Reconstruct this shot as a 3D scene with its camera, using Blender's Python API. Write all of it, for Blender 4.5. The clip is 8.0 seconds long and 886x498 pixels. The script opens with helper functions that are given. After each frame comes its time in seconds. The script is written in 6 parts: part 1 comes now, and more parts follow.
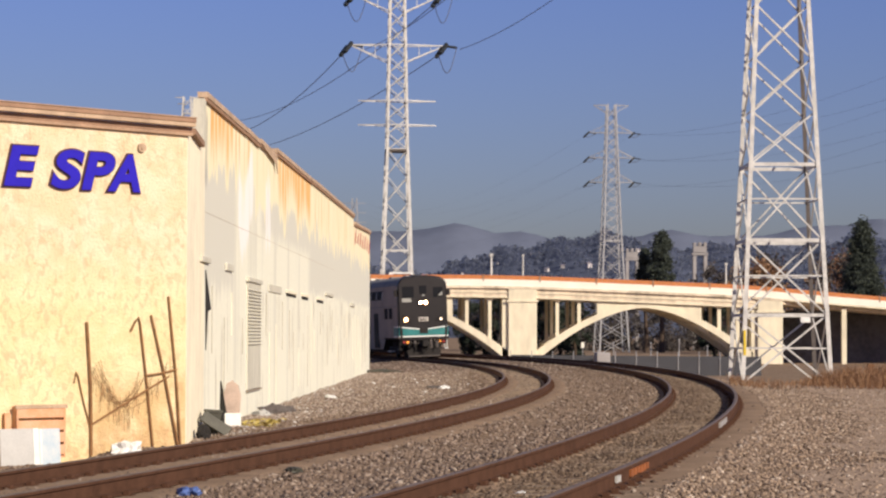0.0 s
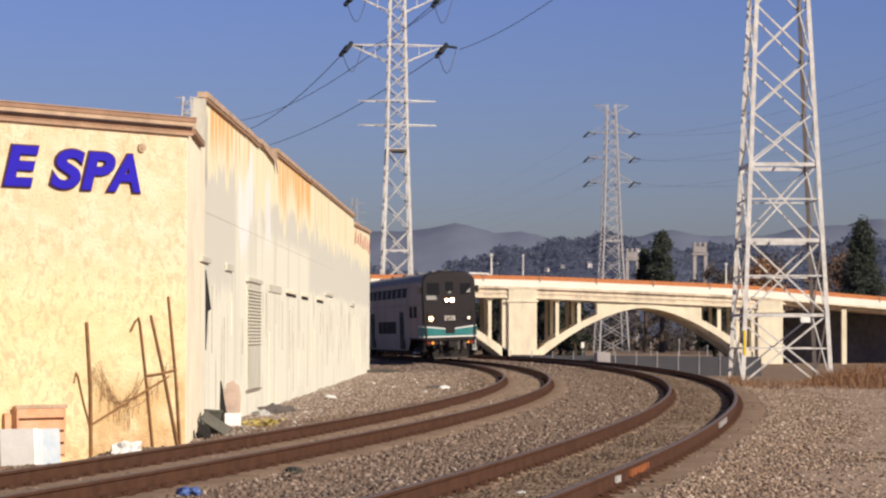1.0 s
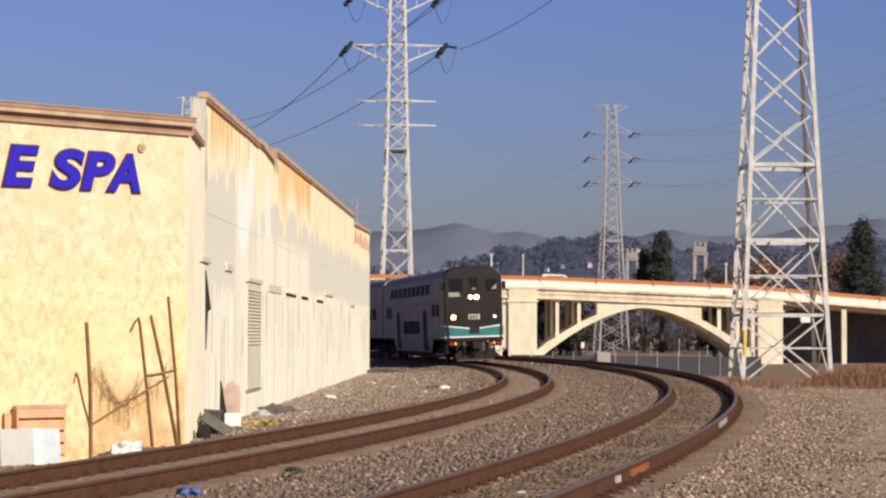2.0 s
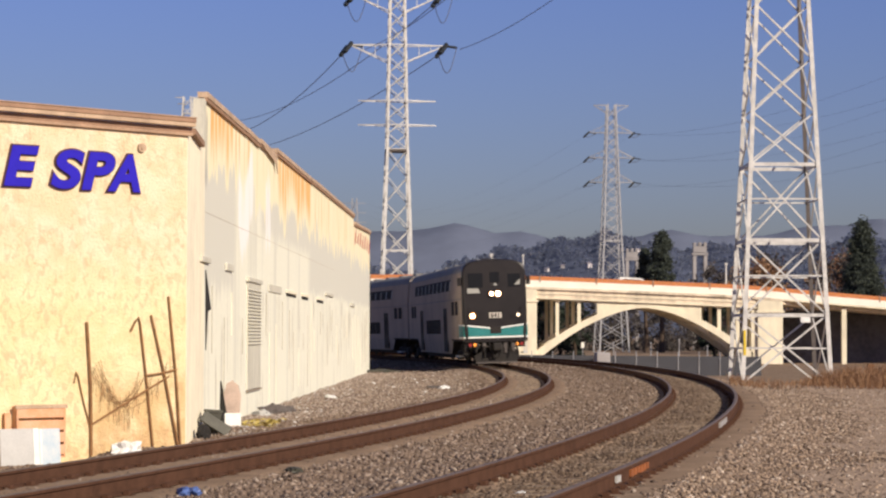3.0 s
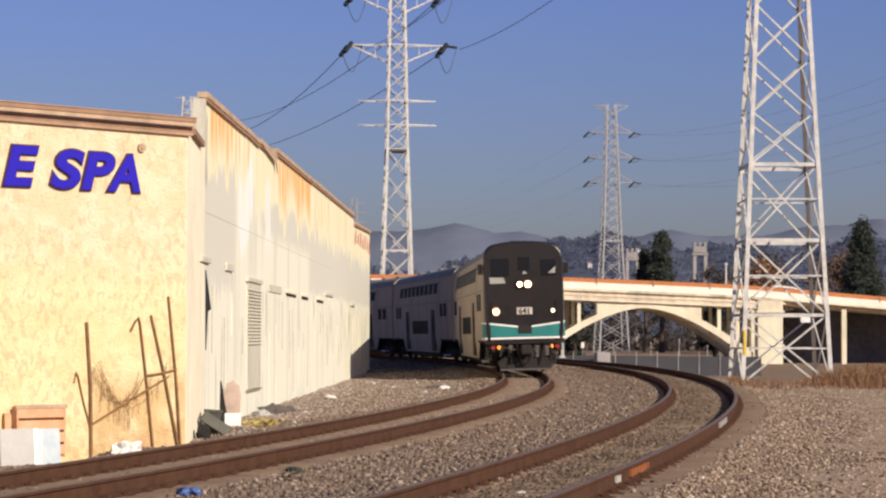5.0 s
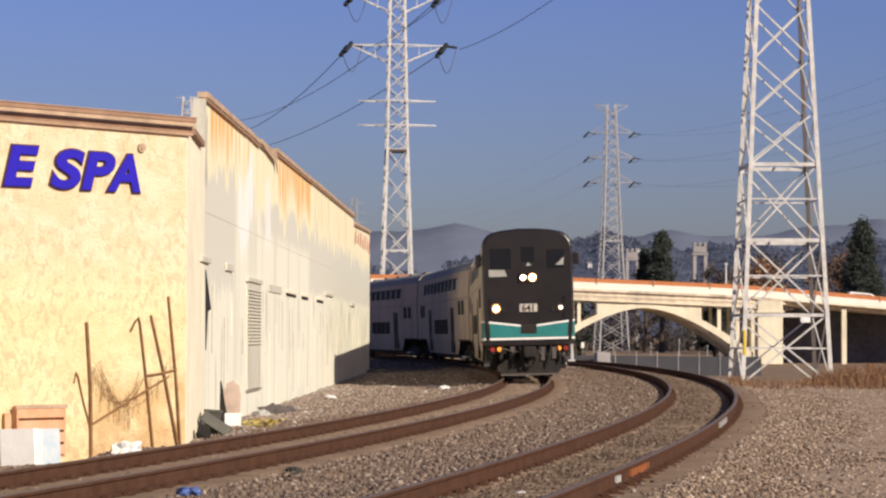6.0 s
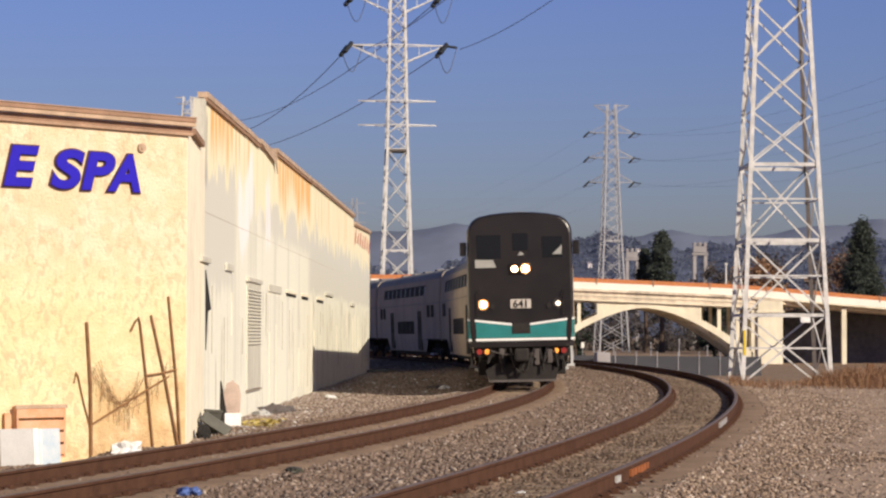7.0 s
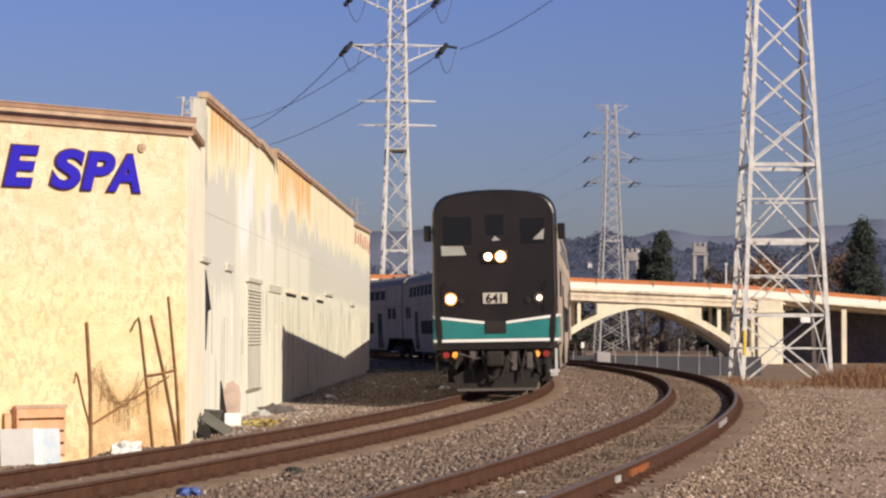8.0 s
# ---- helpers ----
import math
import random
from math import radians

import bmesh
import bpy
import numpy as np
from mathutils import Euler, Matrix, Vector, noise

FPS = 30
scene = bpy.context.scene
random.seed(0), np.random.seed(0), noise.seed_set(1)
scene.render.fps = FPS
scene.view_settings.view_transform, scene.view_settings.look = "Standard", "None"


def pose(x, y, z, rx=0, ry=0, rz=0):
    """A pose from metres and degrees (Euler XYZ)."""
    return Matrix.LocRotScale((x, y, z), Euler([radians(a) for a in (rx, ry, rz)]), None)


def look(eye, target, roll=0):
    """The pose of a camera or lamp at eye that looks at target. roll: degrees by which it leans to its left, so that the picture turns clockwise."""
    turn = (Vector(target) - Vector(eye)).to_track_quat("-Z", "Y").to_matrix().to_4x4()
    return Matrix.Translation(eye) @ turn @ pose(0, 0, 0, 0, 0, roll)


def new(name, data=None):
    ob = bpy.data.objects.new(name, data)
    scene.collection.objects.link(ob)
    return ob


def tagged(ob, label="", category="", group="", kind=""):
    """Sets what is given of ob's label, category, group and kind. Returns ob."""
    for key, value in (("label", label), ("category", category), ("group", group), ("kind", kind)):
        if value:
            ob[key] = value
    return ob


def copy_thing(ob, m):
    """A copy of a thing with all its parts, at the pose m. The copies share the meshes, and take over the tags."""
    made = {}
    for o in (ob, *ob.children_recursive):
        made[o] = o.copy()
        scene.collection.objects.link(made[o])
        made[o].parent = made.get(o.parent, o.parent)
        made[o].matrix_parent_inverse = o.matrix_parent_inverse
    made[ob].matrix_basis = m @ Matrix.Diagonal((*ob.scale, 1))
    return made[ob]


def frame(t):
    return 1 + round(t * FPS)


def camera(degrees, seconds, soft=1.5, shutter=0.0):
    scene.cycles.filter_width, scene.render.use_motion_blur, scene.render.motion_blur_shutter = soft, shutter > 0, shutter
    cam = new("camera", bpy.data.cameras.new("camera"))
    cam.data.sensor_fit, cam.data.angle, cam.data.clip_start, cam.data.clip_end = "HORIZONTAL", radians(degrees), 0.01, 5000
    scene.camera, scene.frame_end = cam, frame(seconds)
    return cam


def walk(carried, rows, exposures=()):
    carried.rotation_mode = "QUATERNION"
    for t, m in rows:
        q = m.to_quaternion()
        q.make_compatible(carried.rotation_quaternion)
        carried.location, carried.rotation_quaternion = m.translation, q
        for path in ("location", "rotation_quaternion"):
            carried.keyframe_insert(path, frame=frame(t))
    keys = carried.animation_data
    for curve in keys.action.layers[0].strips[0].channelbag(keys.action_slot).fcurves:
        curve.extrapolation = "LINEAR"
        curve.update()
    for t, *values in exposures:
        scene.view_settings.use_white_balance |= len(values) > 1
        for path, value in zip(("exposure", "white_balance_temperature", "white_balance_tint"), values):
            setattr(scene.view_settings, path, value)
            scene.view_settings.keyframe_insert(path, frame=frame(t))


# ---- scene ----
cam = camera(22.18, 8.0, soft=2.3, shutter=0.5)
EYE_HEIGHT = 1.375
VIEW = pose(0, 0, EYE_HEIGHT, 90 + 2.1843, 0, 0) @ pose(0, 0, 0, 0, 0, 0.1065)
walk(cam, [(0.0, VIEW), (8.0, VIEW)])

# ---- light ----
SUN_DIR = Vector((0.595, -0.645, 0.444)).normalized()   # towards the sun
sun_data = bpy.data.lights.new("sun", "SUN")
sun_data.energy, sun_data.angle, sun_data.color = 5.0, radians(0.55), (1.0, 0.865, 0.68)
sun_lamp = new("sun", sun_data)
sun_lamp.matrix_world = look((30, -30, 40), Vector((30, -30, 40)) - SUN_DIR)

world = bpy.data.worlds.new("sky")
scene.world = world
world.use_nodes = True
wn, wl = world.node_tree.nodes, world.node_tree.links
sky = wn.new("ShaderNodeTexSky")
sky.sky_type, sky.sun_disc = "NISHITA", False
sky.sun_elevation = math.asin(SUN_DIR.z)
sky.sun_rotation = math.atan2(SUN_DIR.x, SUN_DIR.y)
sky.air_density, sky.dust_density, sky.ozone_density = 1.0, 1.2, 3.0
hue = wn.new("ShaderNodeMixRGB")
hue.blend_type = "MULTIPLY"
hue.inputs[0].default_value = 1.0
# smog: the lowest band of the sky is greyer and dimmer than clean air
tc = wn.new("ShaderNodeTexCoord")
sep = wn.new("ShaderNodeSeparateXYZ")
ramp = wn.new("ShaderNodeValToRGB")
ramp.color_ramp.elements[0].position, ramp.color_ramp.elements[0].color = 0.0, (0.63, 0.57, 0.655, 1)
ramp.color_ramp.elements[1].position, ramp.color_ramp.elements[1].color = 0.16, (0.63, 0.622, 1.0, 1)
ramp.color_ramp.elements.new(0.7).color = (0.42, 0.41, 0.54, 1)
wl.new(tc.outputs["Generated"], sep.inputs[0])
wl.new(sep.outputs["Z"], ramp.inputs[0])
wl.new(sky.outputs[0], hue.inputs[1])
wl.new(ramp.outputs[0], hue.inputs[2])
wl.new(hue.outputs[0], wn["Background"].inputs[0])
wn["Background"].inputs[1].default_value = 0.0945
scene.view_settings.exposure = 0.0


# ---- materials ----
def mat(name, color, rough=0.7, metal=0.0, vary=0.25, scale=3.0, bump=0.2, fine=40.0, tint=None, stretch=(1, 1, 1), spec=0.5, rnd=0.0):
    """A surface with broad stains, fine grain and relief; tint is the stain's colour; rnd varies it piece by piece."""
    m = bpy.data.materials.new(name)
    m.use_nodes = True
    n, l = m.node_tree.nodes, m.node_tree.links
    b = n["Principled BSDF"]
    b.inputs["Roughness"].default_value, b.inputs["Metallic"].default_value = rough, metal
    b.inputs["Specular IOR Level"].default_value = spec
    t = n.new("ShaderNodeTexCoord")
    mp = n.new("ShaderNodeMapping")
    mp.inputs["Scale"].default_value = stretch
    l.new(t.outputs["Object"], mp.inputs[0])
    a, c = n.new("ShaderNodeTexNoise"), n.new("ShaderNodeTexNoise")
    a.inputs["Scale"].default_value, a.inputs["Detail"].default_value = scale, 6
    c.inputs["Scale"].default_value, c.inputs["Detail"].default_value = fine, 4
    l.new(mp.outputs[0], a.inputs[0]), l.new(mp.outputs[0], c.inputs[0])
    r = n.new("ShaderNodeValToRGB")
    dark = tint or tuple(v * (1 - vary) for v in color)
    lite = tuple(min(1, v * (1 + vary * 0.5)) for v in color)
    e = r.color_ramp.elements
    e[0].position, e[0].color = 0.32, (*dark, 1)
    e[1].position, e[1].color = 0.62, (*lite, 1)
    x = n.new("ShaderNodeMath")
    x.operation = "MULTIPLY_ADD"
    x.inputs[1].default_value, x.inputs[2].default_value = 0.45, 0.0
    y = n.new("ShaderNodeMath")
    y.operation = "MULTIPLY_ADD"
    y.inputs[1].default_value = 0.6
    l.new(c.outputs[0], x.inputs[0]), l.new(a.outputs[0], y.inputs[0]), l.new(x.outputs[0], y.inputs[2])
    src = y.outputs[0]
    if rnd:
        oi = n.new("ShaderNodeObjectInfo")
        z = n.new("ShaderNodeMath")
        z.operation = "MULTIPLY_ADD"
        z.inputs[1].default_value = rnd
        l.new(oi.outputs["Random"], z.inputs[0]), l.new(src, z.inputs[2])
        w = n.new("ShaderNodeMath")
        w.operation = "SUBTRACT"
        w.inputs[1].default_value = rnd / 2
        l.new(z.outputs[0], w.inputs[0])
        src = w.outputs[0]
    l.new(src, r.inputs[0]), l.new(r.outputs[0], b.inputs["Base Color"])
    if bump:
        bp = n.new("ShaderNodeBump")
        bp.inputs["Strength"].default_value, bp.inputs["Distance"].default_value = bump, 0.02
        l.new(src, bp.inputs["Height"]), l.new(bp.outputs[0], b.inputs["Normal"])
    return m


def glow(name, color, strength):
    m = bpy.data.materials.new(name)
    m.use_nodes = True
    b = m.node_tree.nodes["Principled BSDF"]
    b.inputs["Base Color"].default_value = (*color, 1)
    b.inputs["Emission Color"].default_value = (*color, 1)
    b.inputs["Emission Strength"].default_value = strength
    return m


def island_mat(name, stops, rough=0.9, bump=0.3, scale=60.0, thin=0.0):
    """Many loose pieces in one mesh, each with its own shade; thin leaves let light through."""
    m = bpy.data.materials.new(name)
    m.use_nodes = True
    n, l = m.node_tree.nodes, m.node_tree.links
    b = n["Principled BSDF"]
    b.inputs["Roughness"].default_value = rough
    b.inputs["Specular IOR Level"].default_value = 0.25
    g = n.new("ShaderNodeNewGeometry")
    r = n.new("ShaderNodeValToRGB")
    r.color_ramp.elements[0].position, r.color_ramp.elements[0].color = stops[0][0], (*stops[0][1], 1)
    r.color_ramp.elements[1].position, r.color_ramp.elements[1].color = stops[-1][0], (*stops[-1][1], 1)
    for at, col in stops[1:-1]:
        r.color_ramp.elements.new(at).color = (*col, 1)
    l.new(g.outputs["Random Per Island"], r.inputs[0])
    l.new(r.outputs[0], b.inputs["Base Color"])
    if thin:
        tr, mx = n.new("ShaderNodeBsdfTranslucent"), n.new("ShaderNodeMixShader")
        mx.inputs[0].default_value = thin
        l.new(r.outputs[0], tr.inputs["Color"])
        l.new(b.outputs[0], mx.inputs[1]), l.new(tr.outputs[0], mx.inputs[2])
        l.new(mx.outputs[0], n["Material Output"].inputs["Surface"])
    if bump:
        a = n.new("ShaderNodeTexNoise")
        a.inputs["Scale"].default_value = scale
        bp = n.new("ShaderNodeBump")
        bp.inputs["Strength"].default_value, bp.inputs["Distance"].default_value = bump, 0.02
        l.new(a.outputs[0], bp.inputs["Height"]), l.new(bp.outputs[0], b.inputs["Normal"])
    return m


def streak_wall(name, lower, patch, rust, top):
    """Old painted wall: cream paint, grey painted-out fields, warm older paint and rust running down from the eaves."""
    m = bpy.data.materials.new(name)
    m.use_nodes = True
    n, l = m.node_tree.nodes, m.node_tree.links
    b = n["Principled BSDF"]
    b.inputs["Roughness"].default_value = 0.9
    b.inputs["Specular IOR Level"].default_value = 0.2
    t = n.new("ShaderNodeTexCoord")
    s = n.new("ShaderNodeSeparateXYZ")
    l.new(t.outputs["Object"], s.inputs[0])

    def noise_at(stretch, scale, detail=5):
        mp = n.new("ShaderNodeMapping")
        mp.inputs["Scale"].default_value = stretch
        a = n.new("ShaderNodeTexNoise")
        a.inputs["Scale"].default_value, a.inputs["Detail"].default_value = scale, detail
        l.new(t.outputs["Object"], mp.inputs[0]), l.new(mp.outputs[0], a.inputs[0])
        return a.outputs[0]

    def math_node(op, p, q, r=None):
        a = n.new("ShaderNodeMath")
        a.operation = op
        for i, v in enumerate((p, q, r)):
            if v is None:
                continue
            if isinstance(v, (int, float)):
                a.inputs[i].default_value = v
            else:
                l.new(v, a.inputs[i])
        return a.outputs[0]

    def span(v, lo, hi):
        a = n.new("ShaderNodeMapRange")
        a.inputs[1].default_value, a.inputs[2].default_value = lo, hi
        a.interpolation_type = "SMOOTHSTEP"
        l.new(v, a.inputs[0])
        return a.outputs[0]

    def mix(fac, c1, c2):
        a = n.new("ShaderNodeMixRGB")
        l.new(fac, a.inputs[0])
        for i, v in ((1, c1), (2, c2)):
            if isinstance(v, tuple):
                a.inputs[i].default_value = (*v, 1)
            else:
                l.new(v, a.inputs[i])
        return a.outputs[0]

    def both(*masks):
        out = masks[0]
        for k in masks[1:]:
            out = math_node("MULTIPLY", out, k)
        return out

    def band(v, a, b, soft):
        """One between a and b, falling to nothing over the soft width outside them."""
        return both(span(v, a - soft, a), span(math_node("SUBTRACT", b, v), -soft, 0.0))

    z, along = s.outputs["Z"], s.outputs["X"]
    grain = noise_at((1, 1, 1), 9.0)
    fine = noise_at((1, 1, 0.10), 2.6, 8)
    runs = noise_at((1, 1, 0.045), 0.95, 5)
    broad = noise_at((0.35, 1, 0.6), 0.55, 3)
    wavy = math_node("MULTIPLY_ADD", math_node("SUBTRACT", broad, 0.5), 1.3, along)
    col = mix(span(grain, 0.35, 0.75), tuple(v * 0.93 for v in lower), lower)
    col = mix(both(span(noise_at((1, 1, 0.12), 1.1, 5), 0.50, 0.66), 0.45), col, tuple(v * 0.86 for v in patch))
    # grey painted-out fields between the old openings and the rust line
    low = math_node("MULTIPLY_ADD", math_node("SUBTRACT", fine, 0.5), 1.1, z)
    field = both(band(wavy, 0.9, 7.3, 0.15), span(low, 2.05, 2.5))
    field = math_node("MAXIMUM", field, both(band(wavy, 13.6, 29.0, 1.0), span(low, 3.55, 3.95)))
    field = math_node("MAXIMUM", field, both(span(wavy, 27.0, 28.6), span(low, 2.58, 2.72)))
    col = mix(both(field, 0.94), col, patch)
    # warm old paint above, running down over the grey in fingers
    down = math_node("MULTIPLY_ADD", math_node("SUBTRACT", runs, 0.5), 3.0, z)
    down = math_node("MULTIPLY_ADD", math_node("SUBTRACT", fine, 0.5), 0.9, down)
    col = mix(span(down, 4.28, 4.46), col, top)
    # rust: two heavy patches under the roof edge, thin runs elsewhere
    heavy = math_node("MAXIMUM", band(along, 4.0, 6.8, 1.4), band(along, 18.0, 28.0, 1.2))
    thin = noise_at((1, 1, 0.03), 2.2, 4)
    rusty = both(span(down, 4.45, 5.35), span(math_node("MULTIPLY_ADD", heavy, 0.16, noise_at((1, 1, 0.06), 2.4, 6)), 0.52, 0.70))
    rusty = math_node("MAXIMUM", rusty, both(span(down, 4.3, 4.8), span(thin, 0.60, 0.68)))
    col = mix(both(rusty, 0.82), col, rust)
    # fresh white runs
    pale = both(math_node("MAXIMUM", band(wavy, 8.2, 11.0, 0.2), both(band(wavy, 14.2, 15.4, 0.1), 0.9)), band(down, 3.55, 4.75, 0.35), span(fine, 0.36, 0.48))
    col = mix(both(pale, 0.9), col, (0.93, 0.93, 0.92))
    # a sooty run under the parapet's end
    sooty = both(band(wavy, 2.55, 2.95, 0.12), band(z, 4.25, 5.25, 0.3), span(fine, 0.34, 0.5))
    col = mix(both(sooty, 0.6), col, (0.34, 0.33, 0.32))
    # dark thin drips and open board joints low on the wall
    drip = both(span(noise_at((1, 1, 0.05), 4.2, 4), 0.565, 0.63), span(noise_at((0.4, 1, 0.9), 0.7, 3), 0.40, 0.54), span(math_node("SUBTRACT", 2.55, low), 0.0, 0.3))
    col = mix(both(drip, 0.62), col, (0.30, 0.255, 0.20))
    l.new(col, b.inputs["Base Color"])
    bp = n.new("ShaderNodeBump")
    bp.inputs["Strength"].default_value, bp.inputs["Distance"].default_value = 0.35, 0.02
    l.new(math_node("ADD", grain, fine), bp.inputs["Height"]), l.new(bp.outputs[0], b.inputs["Normal"])
    return m


def stucco_wall(name):
    """Cream-yellow stucco: fine mottling, reddish scuffs, a brown stain behind the broken fence."""
    m = bpy.data.materials.new(name)
    m.use_nodes = True
    n, l = m.node_tree.nodes, m.node_tree.links
    b = n["Principled BSDF"]
    b.inputs["Roughness"].default_value = 0.95
    b.inputs["Specular IOR Level"].default_value = 0.15
    t = n.new("ShaderNodeTexCoord")
    s = n.new("ShaderNodeSeparateXYZ")
    l.new(t.outputs["Object"], s.inputs[0])

    def grain(scale, detail=5, stretch=(1, 1, 1), lo=0.4, hi=0.7):
        mp = n.new("ShaderNodeMapping")
        mp.inputs["Scale"].default_value = stretch
        a = n.new("ShaderNodeTexNoise")
        a.inputs["Scale"].default_value, a.inputs["Detail"].default_value, a.inputs["Distortion"].default_value = scale, detail, 0.6
        r = n.new("ShaderNodeMapRange")
        r.interpolation_type = "SMOOTHSTEP"
        r.inputs[1].default_value, r.inputs[2].default_value = lo, hi
        l.new(t.outputs["Object"], mp.inputs[0]), l.new(mp.outputs[0], a.inputs[0]), l.new(a.outputs[0], r.inputs[0])
        return r.outputs[0]

    def edge(v, lo, hi):
        r = n.new("ShaderNodeMapRange")
        r.interpolation_type = "SMOOTHSTEP"
        r.inputs[1].default_value, r.inputs[2].default_value = lo, hi
        l.new(v, r.inputs[0])
        return r.outputs[0]

    def times(p, q):
        a = n.new("ShaderNodeMath")
        a.operation = "MULTIPLY"
        for k, v in enumerate((p, q)):
            if isinstance(v, float):
                a.inputs[k].default_value = v
            else:
                l.new(v, a.inputs[k])
        return a.outputs[0]

    def mix(fac, c1, c2):
        a = n.new("ShaderNodeMixRGB")
        l.new(fac, a.inputs[0])
        for k, v in ((1, c1), (2, c2)):
            if isinstance(v, tuple):
                a.inputs[k].default_value = (*v, 1)
            else:
                l.new(v, a.inputs[k])
        return a.outputs[0]

    col = mix(grain(2.4, 6, (1, 1, 1), 0.38, 0.62), (0.80, 0.692, 0.50), (0.77, 0.615, 0.405))
    lowland = times(edge(s.outputs["Z"], 3.1, 1.6), 0.8)
    col = mix(lowland, col, mix(grain(2.1, 6, (1, 1, 1), 0.38, 0.62), (0.84, 0.735, 0.445), (0.80, 0.655, 0.36)))
    scuff = times(grain(9.0, 7, (1, 1, 0.6), 0.48, 0.62), grain(1.3, 3, (1, 1, 1), 0.30, 0.58))
    col = mix(times(scuff, 0.52), col, (0.66, 0.41, 0.25))
    low = times(times(edge(s.outputs["Z"], 0.95, 0.35), edge(s.outputs["X"], 1.9, 1.65)), grain(2.2, 5, (1, 1, 0.5), 0.30, 0.55))
    col = mix(times(low, 0.55), col, (0.55, 0.34, 0.15))
    foot = times(edge(s.outputs["Z"], 0.0, -0.5), grain(4.0))
    col = mix(times(foot, 0.6), col, (0.50, 0.30, 0.16))
    l.new(col, b.inputs["Base Color"])
    bp = n.new("ShaderNodeBump")
    bp.inputs["Strength"].default_value, bp.inputs["Distance"].default_value = 0.6, 0.02
    l.new(grain(22.0, 4, (1, 1, 1), 0.3, 0.8), bp.inputs["Height"]), l.new(bp.outputs[0], b.inputs["Normal"])
    return m


M_STUCCO = stucco_wall("yellow_stucco")
M_SIDE = streak_wall("old_painted_wall", (0.88, 0.875, 0.745), (0.68, 0.675, 0.60), (0.86, 0.44, 0.11), (0.90, 0.845, 0.61))
M_TRIM = mat("weathered_brown_trim", (0.33, 0.20, 0.13), 0.8, scale=2, vary=0.4)
M_TRIM_PALE = mat("pale_brown_trim", (0.50, 0.36, 0.25), 0.85, scale=2, vary=0.4)
M_TRIM_MID = mat("faded_brown_trim", (0.42, 0.275, 0.185), 0.85, scale=2, vary=0.4)
M_BLUE = mat("blue_letter_paint", (0.028, 0.018, 0.44), 0.7, vary=0.15, bump=0.03, spec=0.12)
M_RUST = mat("rusty_iron", (0.17, 0.075, 0.035), 0.85, vary=0.5, scale=6, bump=0.5)
M_RAIL = mat("rusty_rail_side", (0.088, 0.044, 0.028), 0.92, vary=0.35, scale=4, bump=0.3, spec=0.12)
M_RAILTOP = mat("worn_rail_head", (0.175, 0.13, 0.105), 0.6, 0.2, vary=0.2, bump=0.05)
M_TIE = mat("dusty_sleeper", (0.27, 0.205, 0.15), 0.95, vary=0.35, scale=5, bump=0.5, rnd=0.3, spec=0.1)
M_GROUND = mat("dusty_ballast_bed", (0.275, 0.203, 0.15), 0.97, vary=0.45, scale=1.6, bump=0.9, fine=22, spec=0.0)
M_APRON = mat("sandy_trodden_gravel", (0.40, 0.30, 0.225), 0.97, vary=0.35, scale=2.2, bump=0.9, fine=26, spec=0.08)
M_DUST = mat("packed_brown_dust", (0.30, 0.213, 0.148), 0.97, vary=0.3, scale=1.1, bump=0.6, fine=30, spec=0.08)
M_STONE = island_mat("ballast_stone", [(0, (0.105, 0.075, 0.060)), (0.3, (0.185, 0.135, 0.105)), (0.85, (0.275, 0.207, 0.163)), (1, (0.43, 0.36, 0.305))])
# browner and darker than M_STONE: rust stain plus shadow between the rails
M_STONE_STAIN_SHADOW = island_mat("rust_and_shadow_dark_stone", [(0, (0.08, 0.054, 0.039)), (0.4, (0.15, 0.104, 0.074)), (0.9, (0.24, 0.173, 0.124)), (1, (0.33, 0.26, 0.20))])
M_STONE_PALE = island_mat("pale_gravel_stone", [(0, (0.085, 0.058, 0.042)), (0.22, (0.225, 0.163, 0.12)), (0.88, (0.41, 0.308, 0.232)), (1, (0.66, 0.56, 0.47))])
M_RUBBLE = island_mat("pale_dusty_rubble", [(0, (0.19, 0.145, 0.115)), (0.3, (0.32, 0.255, 0.21)), (0.9, (0.45, 0.375, 0.315)), (1, (0.68, 0.63, 0.58))])
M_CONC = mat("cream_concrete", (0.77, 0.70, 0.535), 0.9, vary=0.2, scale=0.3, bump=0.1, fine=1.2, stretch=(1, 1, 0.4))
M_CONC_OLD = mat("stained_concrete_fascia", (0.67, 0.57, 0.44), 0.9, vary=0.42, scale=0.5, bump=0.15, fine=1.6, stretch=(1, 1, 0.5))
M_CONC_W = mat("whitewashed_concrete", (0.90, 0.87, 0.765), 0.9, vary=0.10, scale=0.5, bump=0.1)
M_ORANGE = mat("orange_railing_paint", (0.55, 0.20, 0.07), 0.7, vary=0.2)
M_GALV = mat("galvanised_steel", (0.56, 0.55, 0.535), 0.6, 0.1, vary=0.35, scale=1.5, bump=0.1)
# darker copy of M_GALV: shading of the inner braces put into colour
M_GALV_DULL = mat("shade_dulled_galvanised_steel", (0.47, 0.465, 0.455), 0.65, 0.1, vary=0.35, scale=1.5, bump=0.1)
# dull grey steel; on the far towers the muting stands for haze
M_GALV_FAR = mat("dull_and_hazed_galvanised_steel", (0.33, 0.33, 0.35), 0.65, 0.1, vary=0.2, scale=1.0, bump=0.0)
M_INSUL = mat("dark_insulator", (0.010, 0.014, 0.018), 0.6, vary=0.1, bump=0)
M_WIRE = mat("weathered_conductor", (0.10, 0.10, 0.12), 0.6, 0.5, bump=0)
